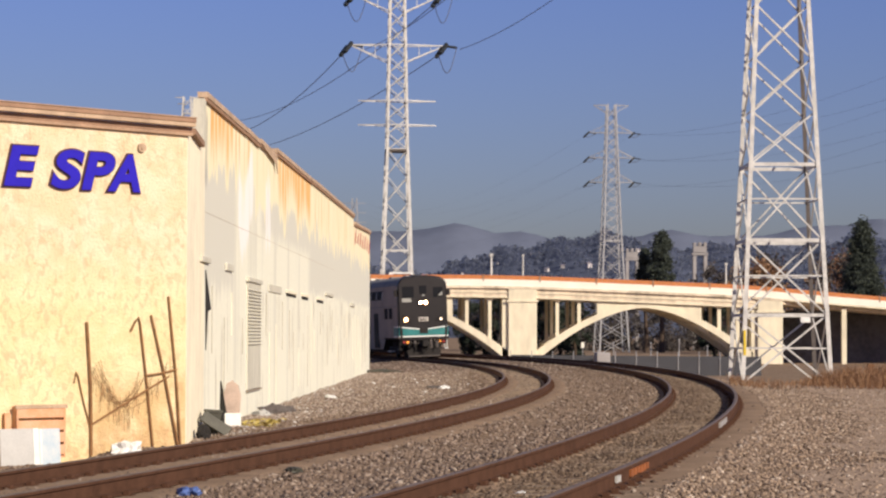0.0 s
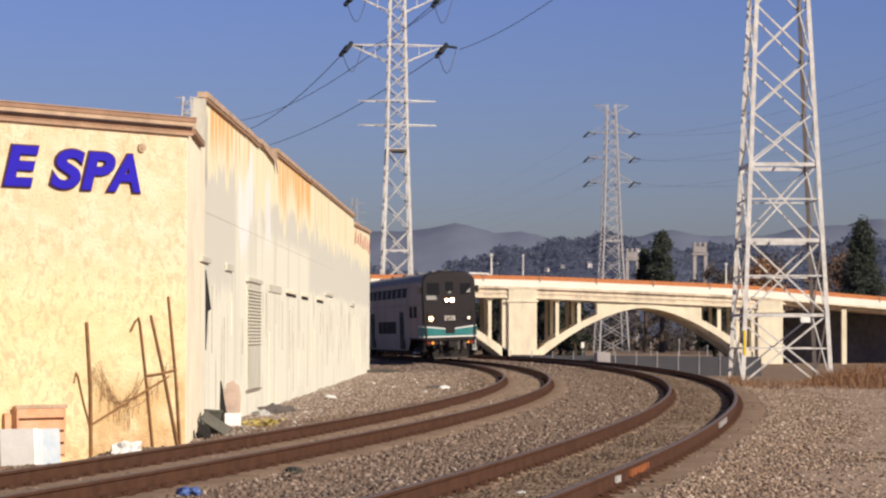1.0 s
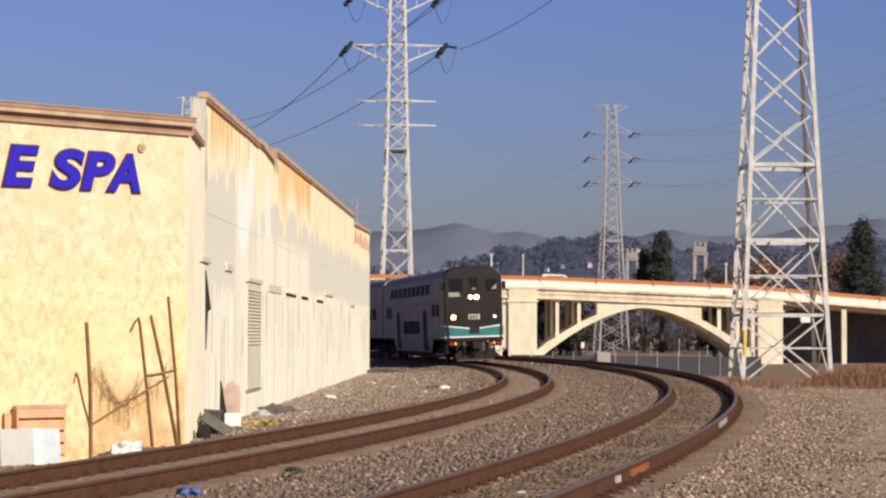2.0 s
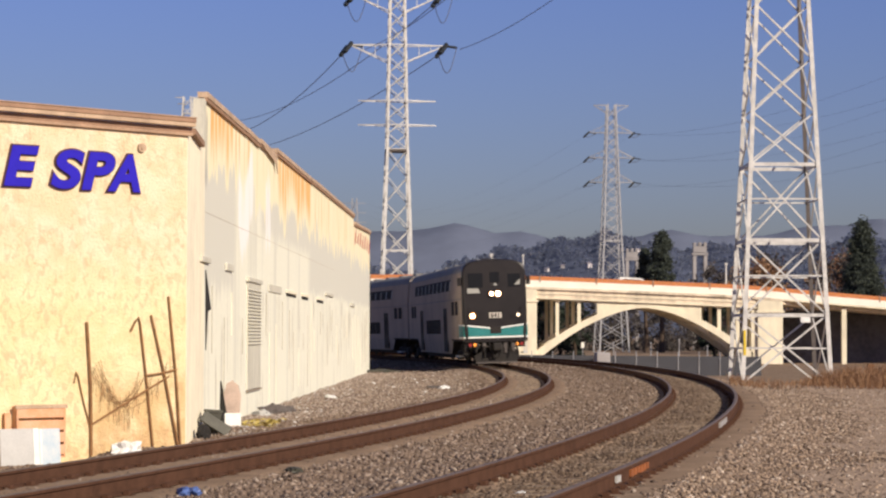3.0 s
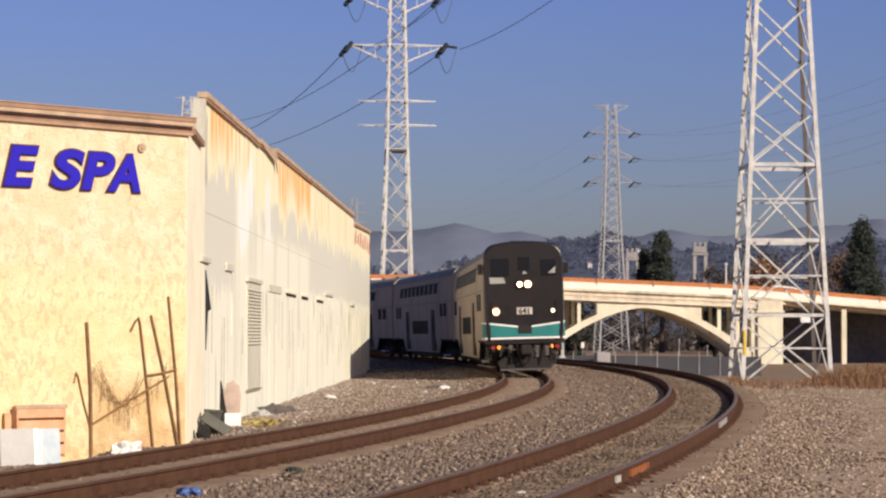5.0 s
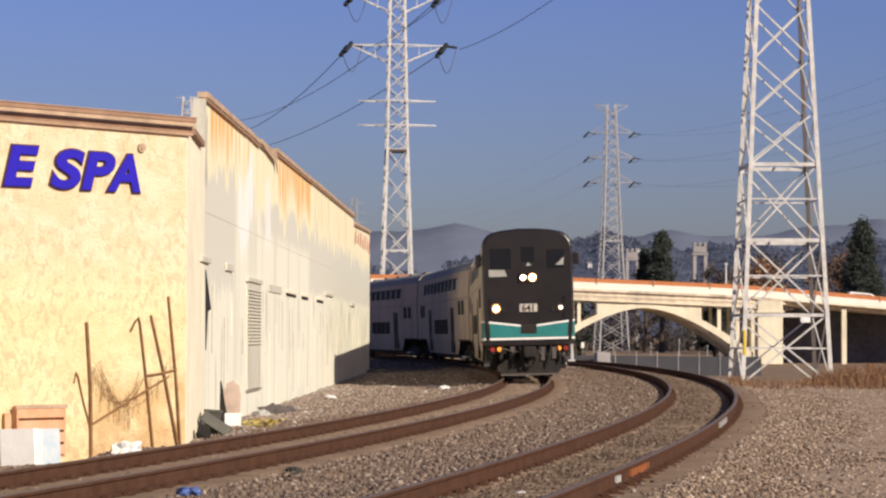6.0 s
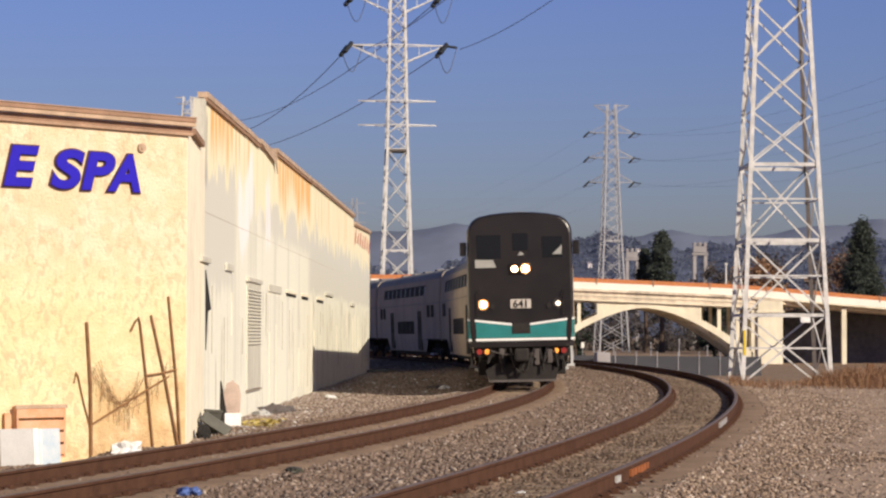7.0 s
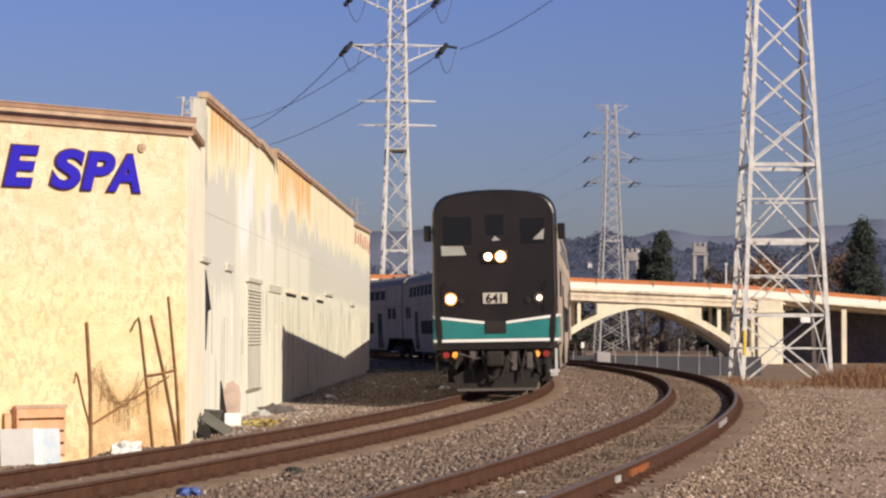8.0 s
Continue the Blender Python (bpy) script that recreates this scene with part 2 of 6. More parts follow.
M_SILVER = mat("brushed_grey_carbody", (0.44, 0.365, 0.30), 0.85, 0.0, vary=0.28, scale=0.7, bump=0.03, fine=6, stretch=(1, 1, 0.3), spec=0.06)
M_ROOF = mat("grey_car_roof", (0.24, 0.235, 0.235), 0.75, 0.0, vary=0.2, scale=0.8, bump=0.03, spec=0.2)
M_BLACK = mat("black_cab_paint", (0.016, 0.013, 0.0125), 0.34, vary=0.45, scale=1.3, bump=0.02, spec=0.35)
M_TEAL = mat("teal_stripe_paint", (0.02, 0.185, 0.185), 0.4, vary=0.15, bump=0.02)
M_WHITE = mat("white_stripe_paint", (0.80, 0.80, 0.78), 0.5, vary=0.08, bump=0.02)
M_UNDER = mat("grimy_running_gear", (0.016, 0.013, 0.012), 0.85, vary=0.5, scale=5, bump=0.4)
M_GLASS = mat("dark_tinted_glass", (0.012, 0.013, 0.016), 0.25, vary=0.1, bump=0, spec=0.15)
M_GRIMY = mat("grimy_dark_window", (0.022, 0.022, 0.024), 0.6, vary=0.5, scale=1.5, bump=0, spec=0.02)
M_BLIND = mat("pale_sun_visor", (0.33, 0.33, 0.31), 0.7, bump=0)
M_RED = mat("red_marker_lens", (0.28, 0.03, 0.025), 0.3, bump=0)
M_DOOR = mat("dark_door_leaf", (0.018, 0.017, 0.017), 0.6, vary=0.2, bump=0.02, spec=0.1)
M_LAMP = glow("lit_headlight", (1.0, 0.84, 0.60), 22)
M_LAMP2 = glow("lit_ditch_light", (1.0, 0.78, 0.48), 16)
# orange emission that stands in for the glare round lit lamps
M_GLARE = glow("lamp_glare_halo", (1.0, 0.42, 0.12), 0.7)
M_AMBER = glow("lit_amber_marker", (1.0, 0.36, 0.05), 0.8)
M_LAMP_DIM = glow("faint_ditch_light", (1.0, 0.80, 0.58), 2.5)
# distance haze is mixed into the base colours of both hills
M_HILL_FAR = mat("hazed_far_hills", (0.148, 0.172, 0.242), 1.0, vary=0.12, scale=0.004, bump=0, fine=0.03, spec=0.0)
M_HILL_NEAR = mat("hazed_wooded_hillside", (0.090, 0.106, 0.158), 1.0, vary=0.25, scale=0.03, bump=0, fine=0.2, spec=0.0)
M_WEED = island_mat("dry_weeds", [(0, (0.17, 0.09, 0.052)), (0.5, (0.33, 0.185, 0.105)), (1, (0.46, 0.30, 0.18))], bump=0, thin=0.4)
# green leaves lightened: haze over the far trees put into their colour
M_FOREST = island_mat("haze_lightened_green_foliage", [(0, (0.075, 0.090, 0.080)), (0.6, (0.095, 0.115, 0.096)), (1, (0.12, 0.14, 0.11))], bump=0, thin=0.5)
# darker leaf set: the shade behind the bridge columns is in the colour
M_LEAF = island_mat("shade_darkened_foliage", [(0, (0.036, 0.048, 0.041)), (0.6, (0.056, 0.072, 0.056)), (1, (0.082, 0.10, 0.072))], bump=0, thin=0.4)
# brown leaves greyed and paled, with the haze beyond the arches in the colour
M_BROWNLEAF = island_mat("haze_greyed_brown_foliage", [(0, (0.095, 0.086, 0.088)), (0.6, (0.125, 0.112, 0.110)), (1, (0.165, 0.145, 0.130))], bump=0, thin=0.4)
M_BARK = mat("bark", (0.08, 0.055, 0.04), 0.95, vary=0.4, scale=2)
# dark blue-grey all over, with random mottling
M_DARKWALL = mat("dark_underbridge_wall", (0.10, 0.10, 0.12), 0.95, vary=0.4, scale=0.3, fine=2)
M_FENCE = mat("grey_fence_panel", (0.055, 0.056, 0.066), 0.8, vary=0.2, scale=0.5)
M_HOUSE = mat("pale_house_wall", (0.50, 0.47, 0.47), 0.9, vary=0.4, scale=0.3, bump=0, rnd=0.9)
M_TILE = mat("brown_roof", (0.20, 0.18, 0.22), 0.9, vary=0.3, scale=0.3, bump=0, rnd=0.4)
M_PLASTIC_W = mat("white_board", (0.78, 0.78, 0.76), 0.6, vary=0.15, scale=3)
M_PALEBLUE = mat("pale_blue_board", (0.56, 0.60, 0.63), 0.6, vary=0.1, scale=4.5, tint=(0.36, 0.50, 0.62))
M_GREYBOARD = mat("grey_board", (0.50, 0.50, 0.49), 0.7, vary=0.15, scale=2)
M_ORANGEWOOD = mat("faded_orange_crate_wood", (0.60, 0.29, 0.15), 0.85, vary=0.35, scale=5, tint=(0.72, 0.50, 0.34))
M_PINK = mat("faded_pink_board", (0.50, 0.385, 0.32), 0.85, vary=0.3, scale=4)
M_JUNK = mat("dark_green_grey_plastic", (0.062, 0.060, 0.046), 0.6, vary=0.5, scale=6)
M_BLUEBAG = mat("blue_plastic_bag", (0.09, 0.15, 0.38), 0.5, vary=0.3, scale=12)
M_GREYWOOD = mat("weathered_grey_boarding", (0.60, 0.58, 0.49), 0.9, vary=0.25, scale=4, stretch=(1, 1, 0.2))
M_GRAFFITI = mat("red_spray_paint", (0.50, 0.06, 0.03), 0.7, vary=0.3)
# leaf colour paled and blued to carry the haze over the slope
M_SHRUB = island_mat("haze_tinted_scrub", [(0, (0.28, 0.31, 0.395)), (1, (0.31, 0.345, 0.43))], bump=0, thin=0.75)
M_CREAM = mat("cream_painted_board", (0.88, 0.81, 0.63), 0.9, vary=0.2, scale=3, stretch=(1, 1, 0.2))
M_SEAM = mat("faint_wall_seam", (0.55, 0.49, 0.40), 0.9, vary=0.5, scale=1.2)
M_TRIM_GREY = mat("dark_weathered_joint", (0.30, 0.25, 0.19), 0.9, vary=0.4, scale=3)
# plain grey concrete; on the distant pylons the greying stands for haze
M_CONC_FAR = mat("grey_and_hazed_concrete", (0.33, 0.31, 0.31), 0.9, vary=0.3, scale=0.4, bump=0)
# dark fittings and scrap; on one tower leg it stands for shade
M_SHADE_STEEL = mat("weathered_and_shaded_steel", (0.10, 0.085, 0.08), 0.8, vary=0.3, scale=2)
M_MAROON = mat("dark_maroon_edge", (0.06, 0.015, 0.03), 0.6, bump=0)
M_MARK = mat("orange_marking_paint", (0.30, 0.095, 0.028), 0.8, vary=0.5, scale=9)
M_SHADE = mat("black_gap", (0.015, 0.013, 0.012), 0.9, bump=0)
M_POST = mat("weathered_rusty_post", (0.25, 0.13, 0.055), 0.85, vary=0.45, scale=6, bump=0.4)
M_PLATE = mat("pale_number_plate", (0.52, 0.48, 0.43), 0.6, vary=0.15, scale=6, bump=0.02)
M_VINE = mat("dry_vine", (0.27, 0.15, 0.07), 0.9, bump=0)
M_YELLOW = mat("yellow_tape", (0.75, 0.55, 0.03), 0.6, bump=0)
M_DRYGRASS = island_mat("yellow_dry_litter", [(0, (0.30, 0.22, 0.05)), (1, (0.62, 0.50, 0.16))], bump=0)


# ---- mesh helpers ----
def part(name, bm, material, parent=None, label="", smooth=False):
    me = bpy.data.meshes.new(name)
    bm.normal_update()
    bm.to_mesh(me)
    bm.free()
    me.materials.append(material)
    if smooth:
        for f in me.polygons:
            f.use_smooth = True
    ob = new(name, me)
    if parent:
        ob.parent = parent
    if label:
        tagged(ob, label)
    return ob


def share(name, me, parent, m):
    ob = new(name, me)
    ob.parent = parent
    ob.matrix_basis = m
    return ob


def empty(name, label, category, group="", m=None, kind=""):
    ob = new(name)
    if m:
        ob.matrix_basis = m
    return tagged(ob, label, category, group, kind)


def box(bm, x0, x1, y0, y1, z0, z1, m=None, bevel=0.0):
    v = [bm.verts.new((x, y, z)) for x in (x0, x1) for y in (y0, y1) for z in (z0, z1)]
    fs = [bm.faces.new([v[i] for i in q]) for q in ((0, 1, 3, 2), (4, 6, 7, 5), (0, 4, 5, 1), (2, 3, 7, 6), (0, 2, 6, 4), (1, 5, 7, 3))]
    if bevel:
        es = list({e for f in fs for e in f.edges})
        r = bmesh.ops.bevel(bm, geom=es, offset=bevel, segments=2, profile=0.5, affect="EDGES")
        v = list({w for f in r["faces"] for w in f.verts} | {w for w in v if w.is_valid})
    if m:
        for w in v:
            w.co = m @ w.co
    return bm


def boxed(x0, x1, y0, y1, z0, z1, m=None, bevel=0.0):
    return box(bmesh.new(), x0, x1, y0, y1, z0, z1, m, bevel)


def prism(bm, pts, axis, a, b):
    """Extrude a closed outline of 2D points along an axis from a to b."""
    put = {"x": lambda p, t: (t, p[0], p[1]), "y": lambda p, t: (p[0], t, p[1]), "z": lambda p, t: (p[0], p[1], t)}[axis]
    u, w = [bm.verts.new(put(p, a)) for p in pts], [bm.verts.new(put(p, b)) for p in pts]
    k = len(pts)
    for i in range(k):
        bm.faces.new((u[i], u[(i + 1) % k], w[(i + 1) % k], w[i]))
    bm.faces.new(u[::-1]), bm.faces.new(w)
    return bm


def strip(bm, xs, lo, hi, y0, y1):
    """A slab whose lower and upper edges follow lo(x) and hi(x), from depth y0 to y1."""
    rows = [[bm.verts.new(c) for c in ((x, y0(x) if callable(y0) else y0, lo(x)), (x, y0(x) if callable(y0) else y0, hi(x)),
                                       (x, y1(x) if callable(y1) else y1, hi(x)), (x, y1(x) if callable(y1) else y1, lo(x)))] for x in xs]
    for p, q in zip(rows, rows[1:]):
        for i in range(4):
            bm.faces.new((p[i], q[i], q[(i + 1) % 4], p[(i + 1) % 4]))
    bm.faces.new(rows[0]), bm.faces.new(rows[-1][::-1])
    bmesh.ops.recalc_face_normals(bm, faces=bm.faces)
    return bm


def beam(bm, p, q, w, d=None, angle=False):
    """A bar from p to q; with angle=True an L-shaped steel angle."""
    p, q = Vector(p), Vector(q)
    d = d or w
    ax = (q - p).normalized()
    up = Vector((0, 0, 1)) if abs(ax.z) < 0.95 else Vector((0, 1, 0))
    u = ax.cross(up).normalized()
    v = u.cross(ax)
    if angle:
        t = w * 0.16
        out = [(-w / 2, -d / 2), (w / 2, -d / 2), (w / 2, -d / 2 + t), (-w / 2 + t, -d / 2 + t), (-w / 2 + t, d / 2), (-w / 2, d / 2)]
    else:
        out = [(-w / 2, -d / 2), (w / 2, -d / 2), (w / 2, d / 2), (-w / 2, d / 2)]
    a = [bm.verts.new(p + u * i + v * j) for i, j in out]
    b = [bm.verts.new(q + u * i + v * j) for i, j in out]
    k = len(out)
    for i in range(k):
        bm.faces.new((a[i], a[(i + 1) % k], b[(i + 1) % k], b[i]))
    bm.faces.new(a[::-1]), bm.faces.new(b)
    return bm


def tube(bm, pts, r, sides=6):
    """A round rod along a line of points."""
    rings = []
    pts = [Vector(p) for p in pts]
    for i, p in enumerate(pts):
        ax = (pts[min(i + 1, len(pts) - 1)] - pts[max(i - 1, 0)]).normalized()
        up = Vector((0, 0, 1)) if abs(ax.z) < 0.9 else Vector((1, 0, 0))
        u = ax.cross(up).normalized()
        v = u.cross(ax)
        rr = r(i / (len(pts) - 1)) if callable(r) else r
        rings.append([bm.verts.new(p + (u * math.cos(a) + v * math.sin(a)) * rr) for a in (2 * math.pi * k / sides for k in range(sides))])
    for p, q in zip(rings, rings[1:]):
        for k in range(sides):
            bm.faces.new((p[k], p[(k + 1) % sides], q[(k + 1) % sides], q[k]))
    bm.faces.new(rings[0][::-1]), bm.faces.new(rings[-1])
    return bm


def cyl(bm, c, r, a, b, axis="x", sides=20):
    e = {"x": Vector((1, 0, 0)), "y": Vector((0, 1, 0)), "z": Vector((0, 0, 1))}[axis]
    return tube(bm, [Vector(c) + e * a, Vector(c) + e * b], r, sides)


# ---- the line of the tracks ----
STEP = 0.5
SS = np.arange(-112, 240.01, STEP)
uu = np.clip(SS / 100, -1, 1.2)
kk = 0.003643623 * (1 - 0.021457 * uu - 0.251066 * uu * uu)
th = np.concatenate([[0], np.cumsum((kk[1:] + kk[:-1]) / 2 * STEP)])
i0 = int(np.argmin(abs(SS)))
th -= th[i0]
lx = np.concatenate([[0], np.cumsum(-(np.sin(th[1:]) + np.sin(th[:-1])) / 2 * STEP)])
ly = np.concatenate([[0], np.cumsum((np.cos(th[1:]) + np.cos(th[:-1])) / 2 * STEP)])
lx, ly = lx - lx[i0] + 2.93094, ly - ly[i0] + 84.25406
GAUGE, SPACING = 1.505, 4.885
GRADE, RISE, CANT = 0.00072, 0.080, 0.027     # slope along the line, lift and cant of the outer track


def on_track(s, off=0.0):
    x, y, a = np.interp(s, SS, lx), np.interp(s, SS, ly), np.interp(s, SS, th)
    return Vector((x + off * math.cos(a), y + off * math.sin(a), GRADE * s)), a


def lean(s):
    """Inward lean in degrees of a car centred s along the line: the curve is banked most beyond the warehouse."""
    return float(np.clip(1.1 + 0.018 * (s + 18.6), 0.8, 2.0))


def smooth(t):
    t = np.clip(t, 0, 1)
    return t * t * (3 - 2 * t)


def ground_z(x, y):
    """Height of the ground, with the ballast bed, the falling bank beyond it and the low land behind."""
    x, y = np.asarray(x, float), np.asarray(y, float)
    cx = np.interp(y, ly[:int(np.argmax(ly))], lx[:int(np.argmax(ly))])
    o = x - cx                                       # offset from the first track
    z = -0.205 + GRADE * (y - 84) + (RISE + 0.01) * smooth((o - 1.8) / 1.6)
    z -= 0.06 * smooth((o - 1.4) / 0.8) * smooth((3.5 - o) / 0.8)
    z -= 0.13 * smooth((-o - 1.5) / 1.2) + 0.17 * smooth((-o - 2.3) / 0.9) * smooth((41 - y) / 4)
    z -= 0.20 * smooth((-5.3 - x) / 0.6) * smooth((-o - 1.6) / 0.6) * smooth((39.5 - y) / 3) * smooth((y - 20) / 5)
    z -= 0.03 * smooth((o - 6.6) / 1.2)
    # dust banked up round the outer sleeper ends, and gentle unevenness
    z += 0.040 * smooth((o - SPACING - 0.5) / 0.3) * (1 - smooth((o - 6.3) / 0.5))
    rough = np.sin(1.7 * x + 1.1 * np.sin(0.7 * y)) * np.sin(1.3 * y + 0.9 * np.sin(1.1 * x)) + 0.6 * np.sin(0.61 * x + 2.0) * np.sin(0.47 * y + 0.8 * x)
    z += rough * (0.006 + 0.016 * smooth((abs(o - 2.4) - 4.3) / 0.8)) * smooth((y - 9) / 3) * (1 - smooth((y - 110) / 20))
    z -= 2.1 * smooth((y - 71.5) / 9) * smooth((o - 6.9) / 2.2)
    z -= 2.1 * smooth((y - 140) / 30) * (1 - smooth((y - 71.5) / 9) * smooth((o - 6.9) / 2.2))
    return z


# ---- ground ----
def make_ground():
    xs = np.concatenate([np.linspace(-1500, -60, 14), np.linspace(-50, -12, 14), np.arange(-10, 24, 0.5), np.linspace(25, 90, 30), np.linspace(110, 1500, 14)])
    ys = np.concatenate([np.linspace(-60, 8, 12), np.arange(10, 100, 0.5), np.arange(101, 190, 3.0), np.linspace(200, 4200, 26)])
    gx, gy = np.meshgrid(xs, ys)
    gz = ground_z(gx, gy)
    w, h = len(xs), len(ys)
    idx = np.arange(w * h).reshape(h, w)
    quads = np.stack([idx[:-1, :-1], idx[:-1, 1:], idx[1:, 1:], idx[1:, :-1]], -1).reshape(-1, 4)
    me = bpy.data.meshes.new("ground")
    me.from_pydata(np.stack([gx, gy, gz], -1).reshape(-1, 3).tolist(), [], quads.tolist())
    me.materials.append(M_GROUND)
    for f in me.polygons:
        f.use_smooth = True
    return tagged(new("ground", me), "dusty brown gravelly ground round the tracks", "ground", kind="structure")


ground = make_ground()


def make_apron():
    """Trodden sandy gravel outside the outer track, lying on the ground with a ragged edge."""
    xs, ys = np.arange(3.0, 20.01, 0.5), np.arange(10.0, 71.01, 0.5)
    vs, ids, fs = [], {}, []
    for y in ys:
        cx = float(np.interp(y, ly[:400], lx[:400]))
        for x in xs:
            o = x - cx
            if o > 7.6 + 0.9 * noise.noise((x * 0.5, y * 0.25, 9)):
                ids[(x, y)] = len(vs)
                z = float(ground_z(np.array([x]), np.array([y]))[0])
                vs.append((x, y, z + 0.012))
    for y in ys:
        for x in xs:
            q = [ids.get(k) for k in ((x, y), (x + 0.5, y), (x + 0.5, y + 0.5), (x, y + 0.5))]
            if None not in q:
                fs.append(q)
    me = bpy.data.meshes.new("gravel_apron")
    me.from_pydata(vs, [], fs)
    me.materials.append(M_APRON)
    for f in me.polygons:
        f.use_smooth = True
    tagged(new("gravel_apron", me), "sandy trodden gravel apron beside the outer track", "gravel", kind="structure")


make_apron()


def scatter(name, count, sampler, size, label, category, material, seed, flat=0.7):
    """Loose stones, each its own little lump, joined."""
    rs = np.random.RandomState(seed)
    base = np.array([(1, 0, 0), (0, 1, 0), (-1, 0, 0), (0, -1, 0), (0, 0, 1), (0, 0, -1)], float)
    tri = np.array([(0, 1, 4), (1, 2, 4), (2, 3, 4), (3, 0, 4), (1, 0, 5), (2, 1, 5), (3, 2, 5), (0, 3, 5)])
    xy = sampler(rs, count)
    count = len(xy)
    r = size[0] + (size[1] - size[0]) * rs.rand(count) ** 2.2
    v = base[None] * r[:, None, None] * (0.75 + 0.5 * rs.rand(count, 1, 3)) + (rs.rand(count, 6, 3) - 0.5) * r[:, None, None] * 0.9
    v[:, :, 2] *= flat
    a = rs.rand(count) * 6.283
    c, s = np.cos(a)[:, None], np.sin(a)[:, None]
    vx, vy = v[:, :, 0] * c - v[:, :, 1] * s, v[:, :, 0] * s + v[:, :, 1] * c
    z = ground_z(xy[:, 0], xy[:, 1])
    vert = np.stack([vx + xy[:, 0:1], vy + xy[:, 1:2], v[:, :, 2] + z[:, None] + 0.25 * r[:, None]], -1).reshape(-1, 3)
    faces = (tri[None] + 6 * np.arange(count)[:, None, None]).reshape(-1, 3)
    me = bpy.data.meshes.new(name)
    me.vertices.add(len(vert)), me.loops.add(faces.size), me.polygons.add(len(faces))
    me.vertices.foreach_set("co", vert.ravel())
    me.loops.foreach_set("vertex_index", faces.ravel())
    me.polygons.foreach_set("loop_start", np.arange(0, faces.size, 3))
    me.update(calc_edges=True)
    me.materials.append(material)
    return tagged(new(name, me), label, category, kind="stuff")


def between_rails(o):
    return abs(o - SPACING) < 0.72


def ballast_spots(rs, count):
    # denser close to the camera, thinning out with distance, over the wedge in view
    y = 17 + 88 * rs.rand(count) ** 1.35
    x = (rs.rand(count) * 2 - 1) * 0.215 * y
    cx = np.interp(y, ly[:400], lx[:400])
    o = x - cx
    wall = -4.36 + 0.01533 * (y - 38.4)
    keep = ((x > wall + 0.04) & (o > -8.5) | (y < 38.2) & (o > -5.5) & (x > -7.2 + 1.333 * (y - 36.3))) & ~((abs(abs(o) - 0.75) < 0.10)) & ~((abs(abs(o - SPACING) - 0.75) < 0.10))
    keep &= (o < 6.2 + 0.35 * rs.rand(count)) & ~between_rails(o)
    # sleepers keep most stones off their dusty tops next to the rails
    tie = ((abs(o) < 1.3) & (abs(o) > 0.78)) | ((abs(o - SPACING) < 1.3) & (abs(o - SPACING) > 0.78))
    keep &= ~(tie & (rs.rand(count) < np.where((abs(o) > 1.05) & (abs(o - SPACING) > 1.05), 0.4, 0.93)))
    # bare trodden dust along the outer ends of the outer track's sleepers
    keep &= ~((o > SPACING + 0.78) & (o < SPACING + 1.42) & (rs.rand(count) < 0.93))
    return np.stack([x, y], -1)[keep]


def outer_gauge_spots(rs, count):
    y = 17 + 88 * rs.rand(count) ** 1.35
    o = (rs.rand(count) * 2 - 1) * 0.70 + SPACING
    x = np.interp(y, ly[:400], lx[:400]) + o
    return np.stack([x, y], -1)[abs(x) < 0.215 * y]


def apron_spots(rs, count):
    y = 19 + 56 * rs.rand(count) ** 1.2
    x = np.interp(y, ly[:400], lx[:400]) + 6.25 + 12 * rs.rand(count) ** 1.15
    worn = np.sin(0.8 * x + 1.3 * np.sin(0.21 * y)) * np.sin(0.33 * y + 0.5 * np.sin(0.9 * x))
    return np.stack([x, y], -1)[(x < 0.215 * y) & (rs.rand(count) < 0.62 + 0.38 * worn)]


scatter("ballast", 170000, ballast_spots, (0.014, 0.046), "brown and grey crushed-stone ballast along the tracks", "ballast", M_STONE, 3)
scatter("stained_shadow_ballast", 70000, outer_gauge_spots, (0.014, 0.042), "rust-stained crushed stone, darkened as in shadow, between the outer track's rails", "ballast", M_STONE_STAIN_SHADOW, 13)
def far_spots(rs, count):
    y = 100 + 55 * rs.rand(count)
    o = -9.5 + 15.5 * rs.rand(count)
    x = np.interp(y, ly[:440], lx[:440]) + o
    keep = (x > -4.36 + 0.01533 * (y - 38.4) + 0.1) | (y > 104)
    return np.stack([x, y], -1)[keep & (abs(abs(o) - 0.75) > 0.12)]


def verge_spots(rs, count):
    """Thick against the warehouse wall, thinning out towards the track."""
    y = 39 + 66 * rs.rand(count) ** 1.2
    out = 0.06 + 4.5 * rs.rand(count) ** 2.2 * smooth((y - 36) / 30)
    x = -4.36 + 0.01533 * (y - 38.4) + out
    return np.stack([x, y], -1)[x < np.interp(y, ly[:400], lx[:400]) - 1.5]


scatter("wall_rubble", 42000, verge_spots, (0.012, 0.036), "pale dusty rubble strewn along the foot of the warehouse wall", "rubble", M_RUBBLE, 19)
scatter("far_ballast", 30000, far_spots, (0.03, 0.075), "brown crushed-stone ballast beyond the warehouse", "ballast", M_STONE, 17)
scatter("loose_gravel", 200000, apron_spots, (0.010, 0.034), "pale loose gravel stones beside the outer track", "gravel", M_STONE_PALE, 14)


# ---- tracks ----
RAIL_OUT = [(-0.075, -0.186), (0.075, -0.186), (0.075, -0.172), (0.012, -0.150), (0.012, -0.045), (0.036, -0.034), (0.036, -0.006), (0.026, 0.0), (-0.026, 0.0), (-0.036, -0.006), (-0.036, -0.034), (-0.012, -0.045), (-0.012, -0.150), (-0.075, -0.172)]


